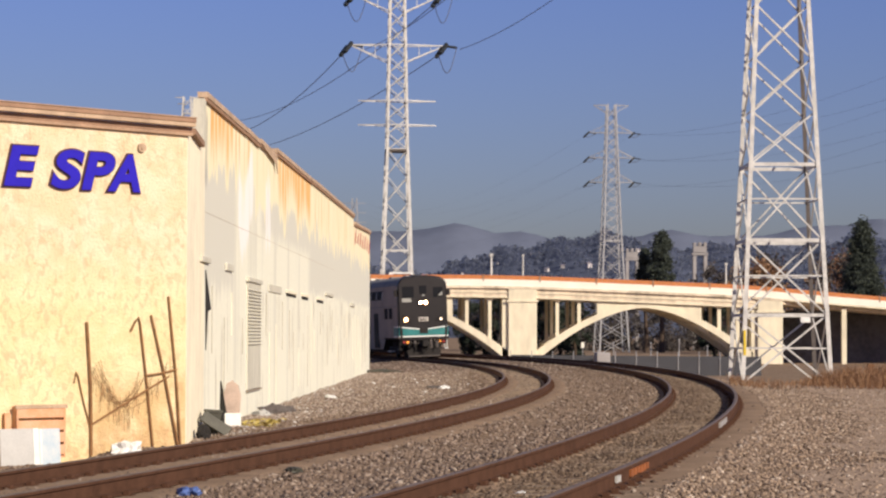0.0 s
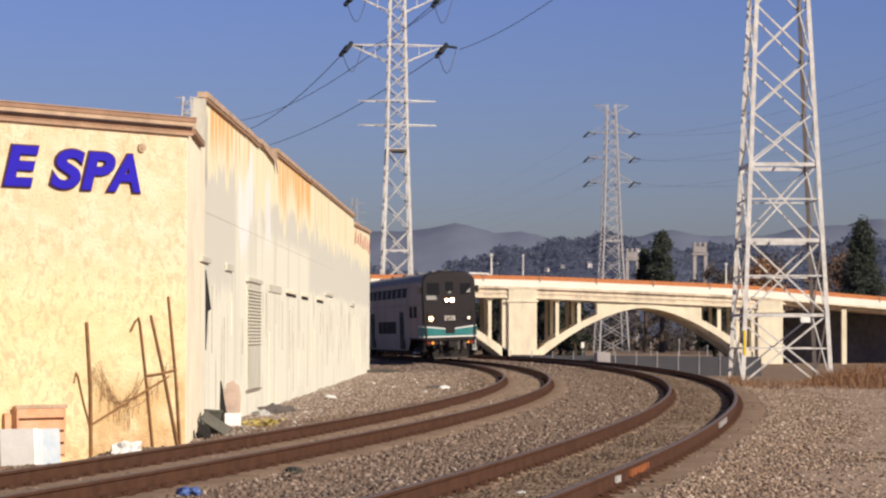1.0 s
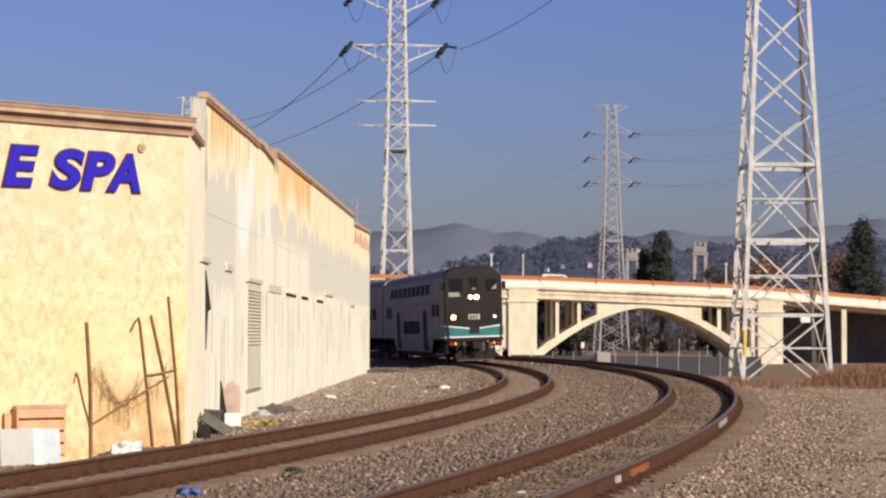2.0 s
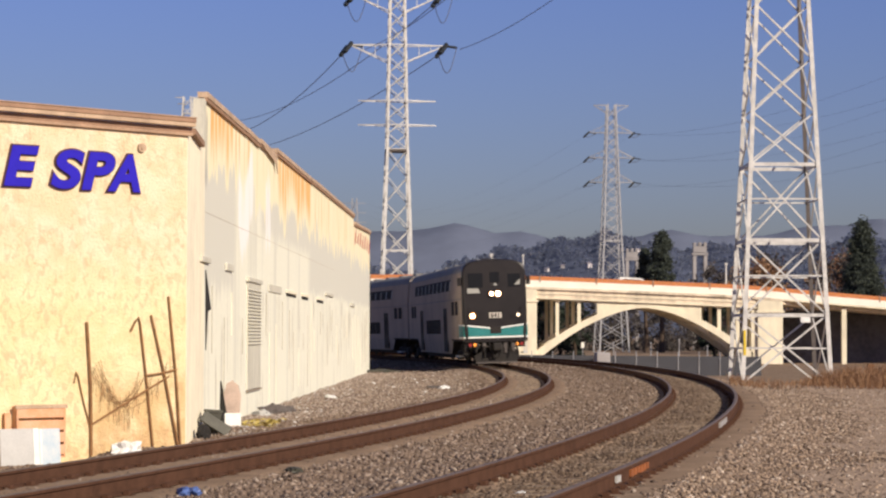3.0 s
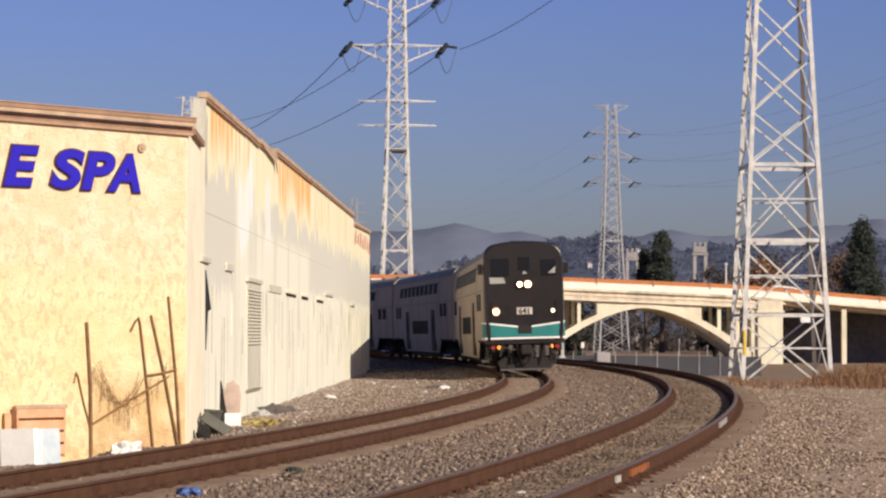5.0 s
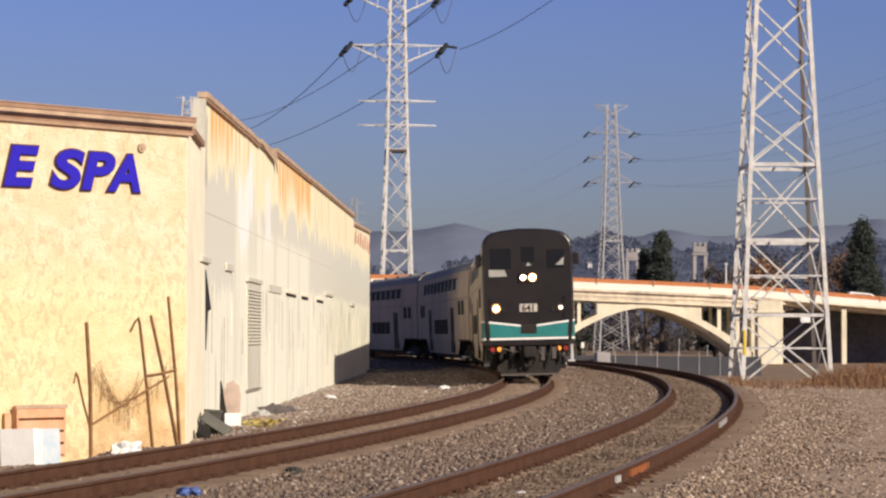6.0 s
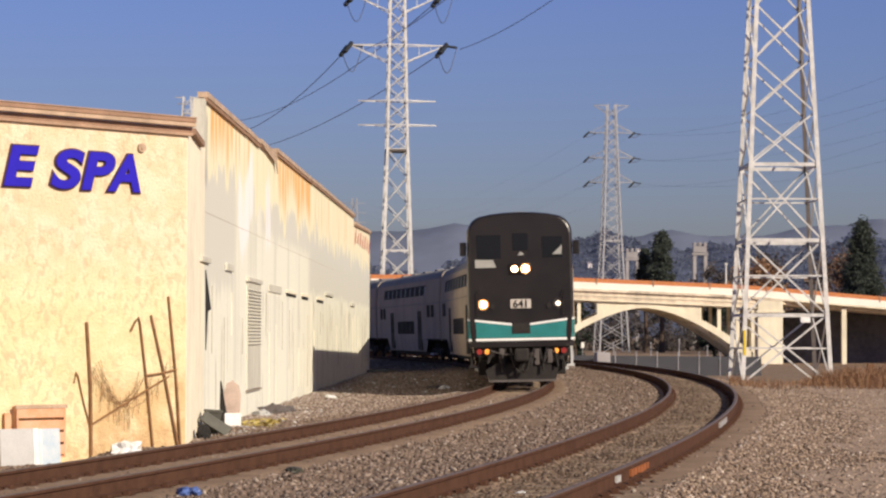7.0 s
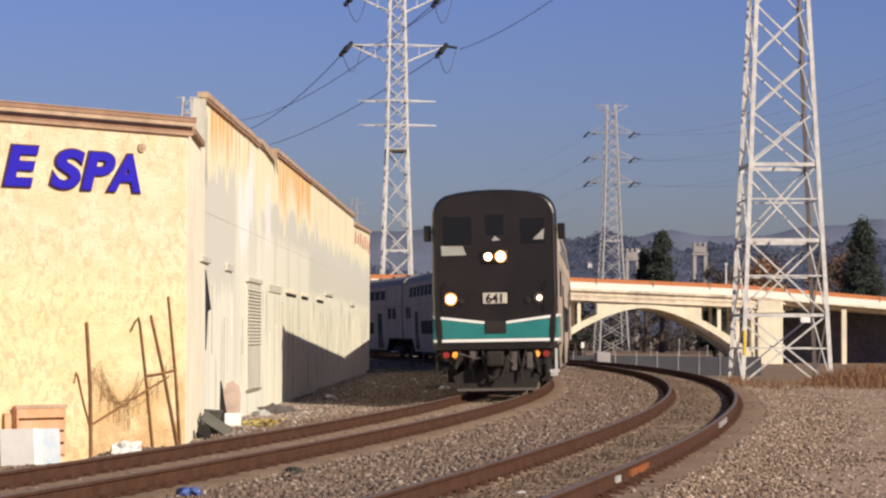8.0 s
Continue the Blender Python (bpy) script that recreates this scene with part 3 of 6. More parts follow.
def bank(s):
    """Height by which the banked curve lifts its outer rail."""
    return GAUGE * math.sin(radians(lean(s)))


def make_rail(track, off, z0, s0, s1, banked=0.0):
    bm = bmesh.new()
    rings = []
    for s in np.arange(s0, s1 + 0.01, 1.0):
        p, a = on_track(s, off)
        rings.append([bm.verts.new((p.x + u * math.cos(a), p.y + u * math.sin(a), p.z + z0 + w + banked * bank(s))) for u, w in RAIL_OUT])
    k = len(RAIL_OUT)
    for p, q in zip(rings, rings[1:]):
        for i in range(k):
            f = bm.faces.new((p[i], p[(i + 1) % k], q[(i + 1) % k], q[i]))
            f.material_index = 1 if i in (6, 7, 8) else 0
    bm.faces.new(rings[0][::-1]), bm.faces.new(rings[-1])
    ob = part("rail", bm, M_RAIL, track, "rust-brown rail with a worn bright head")
    ob.data.materials.append(M_RAILTOP)
    return ob


def make_track(off, lift, cant, label):
    track = empty("railway_track", label, "railway track", "curving railway tracks", kind="structure")
    make_rail(track, off - GAUGE / 2, lift, -111, 235)
    make_rail(track, off + GAUGE / 2, lift + cant, -111, 235, 0.5 if off == 0 else 0.0)
    tie = boxed(-1.3, 1.3, -0.115, 0.115, -0.2, 0.0, bevel=0.012)
    tie_me = bpy.data.meshes.new("sleeper")
    tie.to_mesh(tie_me)
    tie.free()
    tie_me.materials.append(M_TIE)
    plate = bmesh.new()
    for sgn in (-1, 1):
        box(plate, sgn * 0.7525 - 0.17, sgn * 0.7525 + 0.17, -0.09, 0.09, 0.0, 0.014)
        for e in (-1, 1):
            box(plate, sgn * 0.7525 + e * 0.11 - 0.03, sgn * 0.7525 + e * 0.11 + 0.03, -0.05, 0.05, 0.012, 0.055)
    plate_me = bpy.data.meshes.new("tie_plate")
    plate.to_mesh(plate_me)
    plate.free()
    plate_me.materials.append(M_RAIL)
    rs = random.Random(11)
    for i in range(298):
        s = -110.5 + 0.57 * i
        p, a = on_track(s, off)
        m = pose(p.x, p.y, p.z + lift - 0.188 + cant / 2 + rs.uniform(-0.006, 0.004), 0, -math.degrees(cant / GAUGE), math.degrees(a) + rs.uniform(-0.6, 0.6))
        t = share("sleeper", tie_me, track, m)
        if 30 < i < 190:
            share("tie_plate", plate_me, track, m)
    return track


inner_track = make_track(0.0, 0.0, 0.001, "curving railway track with rusty rails on dusty sleepers beside the warehouse")
outer_track = make_track(SPACING, RISE, CANT, "curving outer railway track with rusty rails on dusty sleepers")


def dust_band(track, off, lift, cant, d0, d1, s0, s1, seed):
    """Packed dust lying over the sleeper ends beside a rail, with ragged edges."""
    vs, fs = [], []
    ss = np.arange(s0, s1, 0.2)
    for s in ss:
        fade = 0.05 * (1 - float(smooth((s - s0) / 5)))
        ragged = 0.05 * noise.noise((s * 1.3, seed, 0)) + 0.04 * noise.noise((s * 5.1, seed, 4))
        for d, up in ((d0, 0.008), (d0 + 0.12, 0.013), (d1 - 0.14 + ragged, 0.012), (d1 + ragged, -0.012), (d1 + 0.1 + ragged, -0.06)):
            p, a = on_track(s, off + d)
            vs.append((p.x, p.y, p.z + lift - 0.188 + cant / 2 + d * cant / GAUGE + up - fade + 0.005 * noise.noise((s * 2.3, d * 4, seed))))
    for i in range(len(ss) - 1):
        for k in range(4):
            a = 5 * i + k
            fs.append((a, a + 1, a + 6, a + 5))
    me = bpy.data.meshes.new("dust_band")
    me.from_pydata(vs, [], fs)
    me.materials.append(M_DUST)
    for f in me.polygons:
        f.use_smooth = True
    ob = new("dust_band", me)
    ob.parent = track
    return ob


dust_band(outer_track, SPACING, RISE, CANT, 0.84, 1.40, -64.5, 25, 2.0)
dust_band(outer_track, SPACING, RISE, CANT, -0.66, -0.40, -66, 0, 5.0)
dust_band(inner_track, 0.0, 0.0, 0.001, 0.84, 1.30, -70, 15, 7.0)
dust_band(inner_track, 0.0, 0.0, 0.001, -0.66, -0.20, -70, 10, 9.0)


def rail_mark(s0, s1, z0, z1, material, label):
    """Paint on the outer side of the outer rail's web."""
    bm = bmesh.new()
    rows = []
    for s in np.linspace(s0, s1, 6):
        row = []
        for out in (0.014, 0.040):
            p, a = on_track(s, SPACING + GAUGE / 2 + out)
            row += [bm.verts.new((p.x, p.y, p.z + RISE + CANT + z)) for z in (z0, z1)]
        rows.append(row)
    for p, q in zip(rows, rows[1:]):
        for a, b in ((0, 1), (1, 3), (3, 2), (2, 0)):
            bm.faces.new((p[a], p[b], q[b], q[a]))
    bm.faces.new([rows[0][k] for k in (0, 1, 3, 2)]), bm.faces.new([rows[-1][k] for k in (2, 3, 1, 0)])
    bmesh.ops.recalc_face_normals(bm, faces=bm.faces)
    part("rail_mark", bm, material, outer_track, label)


for k in range(6):
    rail_mark(-60.40 + 0.25 * k, -60.23 + 0.25 * k, -0.130 + 0.006 * (k % 3), -0.055, M_MARK, "worn orange painted bar on the rail web")
for k in range(2):
    rail_mark(-61.42 + 0.15 * k, -61.33 + 0.15 * k, -0.125, -0.06, M_GREYBOARD, "white painted bar on the rail web")
rail_mark(-48.2, -45.8, -0.135, -0.05, M_CONC_FAR, "pale grey patch on the rail web")


# ---- warehouse beside the track ----
CORNER, FAR_END = Vector((-4.36, 38.4, 0)), Vector((-3.36, 103.6, 0))
FRONT_DIR = Vector((-0.80, -0.60, 0)).normalized()
SIDE_DIR = (FAR_END - CORNER).normalized()
SIDE_OUT = Vector((SIDE_DIR.y, -SIDE_DIR.x, 0))
FRONT_OUT = Vector((-FRONT_DIR.y, FRONT_DIR.x, 0)) * -1 if (-FRONT_DIR.y * 1 + FRONT_DIR.x * 0) < 0 else Vector((-FRONT_DIR.y, FRONT_DIR.x, 0))


def frame_of(origin, along, out):
    """A space with x along a wall, y out of it and z up."""
    m = Matrix.Identity(4)
    m.col[0][:3], m.col[1][:3], m.col[2][:3], m.col[3][:3] = along, out, (0, 0, 1), origin
    return m


SIDE = frame_of(CORNER, SIDE_DIR, SIDE_OUT)
FRONT = frame_of(CORNER, FRONT_DIR, FRONT_OUT)
SIDE_LEN = (FAR_END - CORNER).length


def at_side(x, y=0.0, z=0.0):
    return SIDE @ Vector((x, y, z))


def parapet_top(x):
    if x < 16.6:
        return 5.62 + 0.008 * x
    return 5.83 + 0.0080 * (x - 17) if x < 51.6 else 5.80 + 0.02 * (x - 52)


def make_warehouse():
    house = empty("warehouse", "old yellow stucco warehouse with rust-streaked pale side wall", "warehouse")
    bm = bmesh.new()
    strip(bm, [2.404, 16.5, 16.7, 51.5, 51.7, SIDE_LEN], lambda x: -0.9, lambda x: parapet_top(x), -0.11, 0.0)
    part("side_wall", bm, M_SIDE, house, "cream and grey painted side wall streaked with rust").matrix_basis = SIDE
    part("corner_wall", boxed(0.0, 2.40, -0.25, 0.012, -0.9, 4.80), M_CREAM, house).matrix_basis = SIDE
    bm = bmesh.new()
    strip(bm, [0.004, 9.0], lambda x: -0.9, lambda x: 4.86 + 0.017 * x, -0.25, 0.0)
    part("front_wall", bm, M_STUCCO, house, "blotchy yellow stucco front wall").matrix_basis = FRONT
    part("parapet_end", boxed(2.06, 2.40, -0.17, 0.03, 4.804, 5.62), M_GREYWOOD, house).matrix_basis = SIDE
    tilt = pose(0, 0, 0, 0, -math.degrees(math.atan(0.017)), 0)
    for name, z0, z1, out, material in (("fascia", 4.975, 5.045, 0.17, M_TRIM), ("lower_fascia", 4.905, 4.971, 0.155, M_TRIM_PALE), ("soffit", 4.812, 4.901, 0.03, M_TRIM), ("moulding", 4.755, 4.808, 0.07, M_TRIM_MID), ("coping", 5.049, 5.07, 0.185, M_TRIM_MID)):
        part(name, boxed(0.0, 9.0, 0.0, out, z0, z1, bevel=0.008), material, house).matrix_basis = FRONT @ tilt
    part("gutter_return", boxed(-0.1, 1.25, 0.0, 0.10, 4.83, 4.93, pose(0, 0, 0, 0, 5, 0)), M_TRIM, house).matrix_basis = SIDE
    # coping strips of the parapet, each sheet a little off the next
    for x0, x1, dz, skew in ((2.34, 9.6, 0.0, 0.0), (9.7, 12.4, -0.04, 0.6), (12.5, 16.5, -0.05, 0.5), (16.7, 29.0, 0.0, -0.4), (29.2, 51.5, 0.0, -0.4), (51.7, 58.0, 0.0, -1), (58.1, SIDE_LEN, 0, -1)):
        z = parapet_top((x0 + x1) / 2) + dz
        m = SIDE @ pose((x0 + x1) / 2, 0, z, 0, skew, 0)
        w = (x1 - x0) / 2
        part("coping_strip", boxed(-w, w, -0.12, 0.07, 0, 0.10), M_TRIM_PALE, house).matrix_basis = m
        part("drip_edge", boxed(-w, w, 0.0, 0.055, -0.07, -0.003), M_TRIM, house).matrix_basis = m
    # torn flashing hanging at the step in the roofline
    bm = bmesh.new()
    prism(bm, [(12.6, 5.68), (16.4, 5.70), (16.6, 5.30), (16.1, 5.52), (14.5, 5.60)], "y", 0.06, 0.075)
    part("torn_flashing", bm, M_TRIM_PALE, house, "loose bent strip of roof flashing").matrix_basis = SIDE
    roof = bmesh.new()
    pts = [at_side(0, -0.115), at_side(SIDE_LEN, -0.115), at_side(SIDE_LEN, -16), FRONT @ Vector((9, -18, 0)), FRONT @ Vector((9, -0.26, 0))]
    prism(roof, [(p.x, p.y) for p in pts], "z", 4.72, 4.82)
    part("roof", roof, M_TRIM, house)
    part("end_wall", boxed(SIDE_LEN - 0.25, SIDE_LEN, -16, -0.26, -2.6, 5.6), M_STUCCO, house).matrix_basis = SIDE
    part("back_wall", boxed(0, SIDE_LEN, -16.3, -16, -2.6, 4.7), M_STUCCO, house).matrix_basis = SIDE
    # loading doors and boarded windows along the side wall
    door = part("loading_door", boxed(10.0, 12.9, 0.0, 0.03, 0.2, 2.62), M_GREYWOOD, house, "grey boarded door with louvred upper half")
    door.matrix_basis = SIDE
    part("door_header", boxed(9.9, 13.0, 0.0, 0.07, 2.52, 2.60), M_GREYWOOD, door)
    part("door_sill", boxed(9.9, 13.0, 0.0, 0.05, 0.15, 0.185), M_TRIM_GREY, door)
    for k in range(17):
        z = 1.18 + 0.073 * k
        part("louvre_slat", boxed(-1.4, 1.4, -0.022, 0.022, -0.006, 0.006, pose(11.45, 0.045, z, -42, 0, 0)), M_GREYWOOD, door)
    for x0, x1, z0, z1, out, material in ((1.76, 3.1, 2.68, 2.78, 0.06, M_GREYWOOD), (5.84, 7.07, 2.64, 2.78, 0.05, M_GREYWOOD), (15.0, 18.4, 2.40, 2.58, 0.03, M_GREYWOOD), (19.9, 23.2, 2.46, 2.54, 0.03, M_CREAM), (25.0, 27.6, 2.46, 2.54, 0.03, M_CREAM), (31.0, 34.0, 2.46, 2.54, 0.03, M_CREAM), (34.9, 38.6, 2.66, 2.76, 0.06, M_GREYWOOD), (49.5, 52.0, 2.50, 2.62, 0.06, M_GREYWOOD)):
        w = part("window_hood", boxed(x0, x1, 0.0, out, z0, z1, bevel=0.01), material, house)
        w.matrix_basis = SIDE
        if material is M_CREAM:
            part("window_gap", boxed(x0 + 0.1, x1 - 0.1, 0.0, 0.012, z0 - 0.08, z0 - 0.004), M_SHADE, w)
    bm = bmesh.new()
    prism(bm, [(2.64, 2.55), (3.45, 1.85), (2.95, 1.80), (2.72, 1.1)], "y", 0.003, 0.018)
    part("torn_gap", bm, M_SHADE, house, "dark split in the torn wall board").matrix_basis = SIDE
    part("wall_seam", boxed(2.41, 40, 0.0, 0.0035, 3.60, 3.608), M_SEAM, house).matrix_basis = SIDE
    r = random.Random(4)
    for k in range(36):
        x = 4.0 + 60 * (k / 36) + r.uniform(-0.6, 0.6)
        if 9.6 < x < 13.3:
            continue
        z1 = r.choice((2.3, 2.2, 1.7, 1.2, 2.4)) + r.uniform(-0.3, 0.1)
        z0 = max(-0.35, z1 - r.uniform(0.4, 2.2))
        dark = r.random() < 0.6
        part("board_joint", boxed(x, x + (r.uniform(0.008, 0.022) if dark else r.uniform(0.04, 0.10)), 0.0, 0.010, z0, z1), M_TRIM_GREY if dark else M_CREAM, house).matrix_basis = SIDE
    for k in range(7):
        x = 52.5 + 1.9 * k
        bm = bmesh.new()
        prism(bm, [(x, 5.0 + r.uniform(0, 0.3)), (x + 0.7, 5.1), (x + 1.3, 5.75), (x + 0.8, 5.7 - r.uniform(0, 0.2)), (x + 0.3, 5.4)], "y", 0.003, 0.010)
        part("graffiti_stroke", bm, M_GRAFFITI, house, "faded red spray paint stroke").matrix_basis = SIDE
    return house


warehouse = make_warehouse()


# ---- far bridge ----
def deck_top(x):
    """Height of the railing: level to the left, falling gently over the main span and faster on the approach."""
    if x < 16:
        z = 8.83 - 0.00125 * max(0, x) ** 2
    else:
        z = 8.51 - 0.041 * (x - 16)
    if x > 34:
        z -= 0.042 * ((x - 34) ** 2 / 12 if x < 40 else x - 37)
    return z


BR_Y, BR_W, SKEW = 280.0, 13.0, -0.07


def make_bridge():
    br = empty("arch_bridge", "long cream concrete open-spandrel arch bridge with orange railing", "bridge")
    xs = list(np.arange(-90, 140, 2.0))

    def low_front(x):
        return deck_top(x) - (2.75 if x < 42 else 1.95)

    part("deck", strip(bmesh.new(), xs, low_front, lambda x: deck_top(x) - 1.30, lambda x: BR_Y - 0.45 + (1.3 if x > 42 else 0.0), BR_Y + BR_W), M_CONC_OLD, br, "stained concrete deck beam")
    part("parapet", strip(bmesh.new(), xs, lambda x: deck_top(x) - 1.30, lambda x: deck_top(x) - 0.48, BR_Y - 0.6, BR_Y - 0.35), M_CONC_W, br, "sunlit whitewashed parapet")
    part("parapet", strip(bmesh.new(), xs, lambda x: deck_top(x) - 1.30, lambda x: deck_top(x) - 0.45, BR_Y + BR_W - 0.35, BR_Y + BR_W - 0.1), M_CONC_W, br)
    part("railing", strip(bmesh.new(), xs, lambda x: deck_top(x) - 0.476, lambda x: deck_top(x) + 0.03, BR_Y - 0.54, BR_Y - 0.42), M_ORANGE, br, "orange painted top railing")
    for x in np.arange(-30, 64, 7.0):
        part("railing_post", boxed(x - 0.09, x + 0.09, BR_Y - 0.62, BR_Y - 0.40, deck_top(x) - 0.7, deck_top(x) + 0.12), M_TRIM, br)
    main = [x for x in xs if x <= 42]
    part("cornice", strip(bmesh.new(), main, lambda x: deck_top(x) - 1.60, lambda x: deck_top(x) - 1.304, BR_Y - 0.75, BR_Y - 0.46), M_CONC_OLD, br)
    part("edge_slab", strip(bmesh.new(), [x for x in xs if x >= 42], lambda x: deck_top(x) - 1.50, lambda x: deck_top(x) - 1.304, BR_Y - 0.62, BR_Y + 0.84), M_CONC, br)
    part("string_course", strip(bmesh.new(), main, lambda x: deck_top(x) - 2.16, lambda x: deck_top(x) - 2.02, BR_Y - 0.56, BR_Y - 0.454), M_CONC, br)
    part("lower_moulding", strip(bmesh.new(), main, lambda x: deck_top(x) - 2.75, lambda x: deck_top(x) - 2.60, BR_Y - 0.62, BR_Y - 0.454), M_CONC, br)
    # piers: pilaster, set-back flanks
    for x0, x1 in ((-22.0, -18.4), (8.1, 11.6), (38.9, 42.0)):
        part("pier", boxed(x0, x1, BR_Y - 0.7, BR_Y + BR_W, -3.2, deck_top(x0) - 1.62, bevel=0.06), M_CONC, br, "tall cream concrete pier")
        part("pier_flank", boxed(x0 - 0.75, x0 - 0.004, BR_Y - 0.3, BR_Y + BR_W - 0.5, -3.2, low_front(x0) - 0.004), M_CONC, br)
        part("pier_cap", boxed(x0 - 0.2, x1 + 0.2, BR_Y - 0.85, BR_Y - 0.704, deck_top(x0) - 3.25, deck_top(x0) - 3.0), M_CONC, br)
    # arches: two ribs each, spandrel columns in rows, arched heads under the deck
    spans = ((-5.2, 12.6, [-16.6, -14.0, -11.4, 2.95, 5.8], (-11.0, 1.2)), (24.85, 12.7, [14.15, 16.85, 34.2, 36.5], (19.1, 32.0)))
    for cx, half, cols, solid in spans:
        def arc(x, rise, h, top=0.0):
            return rise - 6.1 * (abs(x - cx) / h) ** 1.7 + top + 0.40

        ax = list(np.linspace(cx - half - 0.8, cx + half + 0.8, 41))
        for k, (y0, y1) in enumerate(((BR_Y - 0.3, BR_Y + 1.0), (BR_Y + 5.6, BR_Y + 6.6), (BR_Y + 11.4, BR_Y + 12.4))):
            sh = SKEW * (y0 - BR_Y)
            part("arch_rib", strip(bmesh.new(), [x + sh for x in ax], lambda x: arc(x - sh, 4.40, half), lambda x: arc(x - sh, 5.05, half + 0.75) - (0.0 if k == 0 else 0.35), y0, y1), M_CONC, br)
            for c in cols:
                z = arc(c, 5.0, half + 0.75)
                part("spandrel_column", boxed(c + sh - 0.21, c + sh + 0.21, y0 + 0.25, y1 - 0.3, z - 0.6, low_front(c) - 0.004), M_CONC, br)
        part("spandrel_wall", strip(bmesh.new(), list(np.linspace(solid[0], solid[1], 27)), lambda x: arc(x, 5.0, half + 0.75), lambda x: low_front(x) - 0.004, BR_Y - 0.2, BR_Y + 1.2), M_CONC, br)
        # arched heads of the openings
        edges = sorted([cx - half - 0.6, *[c for c in cols], solid[0], solid[1], cx + half + 0.9])
        for a, b in zip(edges, edges[1:]):
            if b - a < 0.9 or a >= solid[0] - 0.01 and b <= solid[1] + 0.01:
                continue
            mid, hw = (a + b) / 2, (b - a) / 2
            part("arched_head", strip(bmesh.new(), list(np.linspace(a + 0.22, b - 0.22, 11)), lambda x: low_front(x) - 0.03 - 0.62 * min(1, abs((x - mid) / hw)) ** 3.4, lambda x: low_front(x) - 0.004, BR_Y - 0.2, BR_Y + 0.5), M_CONC, br)
        # cross struts between the ribs
        for x in np.linspace(cx - half + 1, cx + half - 1, 11):
            z = arc(x, 4.75, half + 0.4)
            part("cross_strut", beam(bmesh.new(), (x + SKEW * 1.4, BR_Y + 1.4, z), (x + SKEW * 11, BR_Y + 11, z), 0.32), M_CONC, br)
    # approach on slender columns
    for x in (49.7, 57.5, 65.5, 74.0):
        part("approach_column", boxed(x - 0.29, x + 0.29, BR_Y, BR_Y + 0.7, -2.6, low_front(x) - 0.004), M_CONC, br)
    return br


make_bridge()


# ---- lattice towers ----
def make_tower(name, label, m, half0, half1, height, levels, w_leg, w_br, arms, material, belts=(), group="power line towers", knee=None, loop=2.4, lattice=None, string=1.0):
    """A four-legged steel lattice tower: half widths at foot and top, panel heights, cross-arms (z, reach, kind)."""
    tw = empty(name, label, "transmission tower", group, m)

    def half(z):
        if knee and z > knee[0]:
            return knee[1] + (half1 - knee[1]) * (z - knee[0]) / (height - knee[0])
        if knee:
            return half0 + (knee[1] - half0) * z / knee[0]
        return half0 + (half1 - half0) * z / height

    def corner(i, z):
        h = half(z)
        return Vector(((-h, -h), (h, -h), (h, h), (-h, h))[i]).to_3d() + Vector((0, 0, z))

    for i in range(4):
        bm = bmesh.new()
        cuts = [-0.6] + ([knee[0]] if knee else []) + [height]
        for a, b in zip(cuts, cuts[1:]):
            p, q = corner(i, max(a, 0)), corner(i, b)
            if a < 0:
                p = p + (p - q).normalized() * 0.6
            beam(bm, p, q, w_leg * (1 if a < 1 else 0.85), angle=w_leg > 0.2)
        part("leg", bm, material, tw)
    for a, b in zip(levels, levels[1:]):
        for i in range(4):
            j = (i + 1) % 4
            part("brace", beam(bmesh.new(), corner(i, a), corner(j, b), w_br, angle=w_br > 0.09), lattice or material, tw)
            part("brace", beam(bmesh.new(), corner(j, a), corner(i, b), w_br, angle=w_br > 0.09), lattice or material, tw)
    for z, wide in belts:
        for i in range(4):
            part("belt", beam(bmesh.new(), corner(i, z), corner((i + 1) % 4, z), w_br * 0.9, wide), material, tw)
    for z, reach, drop, ins in arms:
        for sgn in (-1, 1):
            h = half(z)
            tip = Vector((sgn * reach, 0, z))
            bm = bmesh.new()
            for e in (-1, 1):
                beam(bm, (sgn * h, e * h, z), tip, w_br)
                if drop:
                    beam(bm, (sgn * h, e * h, z + drop), tip, w_br)
            if drop:
                for k in (0.35, 0.65):
                    beam(bm, (sgn * (h + (reach - h) * k), 0, z), (sgn * (h + (reach - h) * k), 0, z + drop * (1 - k)), w_br * 0.7)
            part("cross_arm", bm, material, tw)
            for n, (dx, dy, dz) in enumerate(ins):
                end = tip + Vector((dx, dy, dz))
                for e in (-0.3 * string, 0.3 * string) if n == 0 else (0.0,):
                    bm = bmesh.new()
                    shift = Vector((e, 0, e * 0.9))
                    tube(bm, [tip + shift + (end - tip) * k / 12 for k in range(13)], lambda u: string * (0.34 if n == 0 else 0.21) * (1 if int(u * 12) % 2 else 0.7), 8)
                    part("insulator_string", bm, M_INSUL, tw)
            if len(ins) > 1:
                a, b = tip + Vector(ins[0]), tip + Vector(ins[1])
                bm = bmesh.new()
                tube(bm, [a + (b - a) * k / 12 + Vector((0, 0, -loop * math.sin(math.pi * k / 12))) for k in range(13)], 0.05, 5)
                part("jumper_cable", bm, M_WIRE, tw)
    return tw


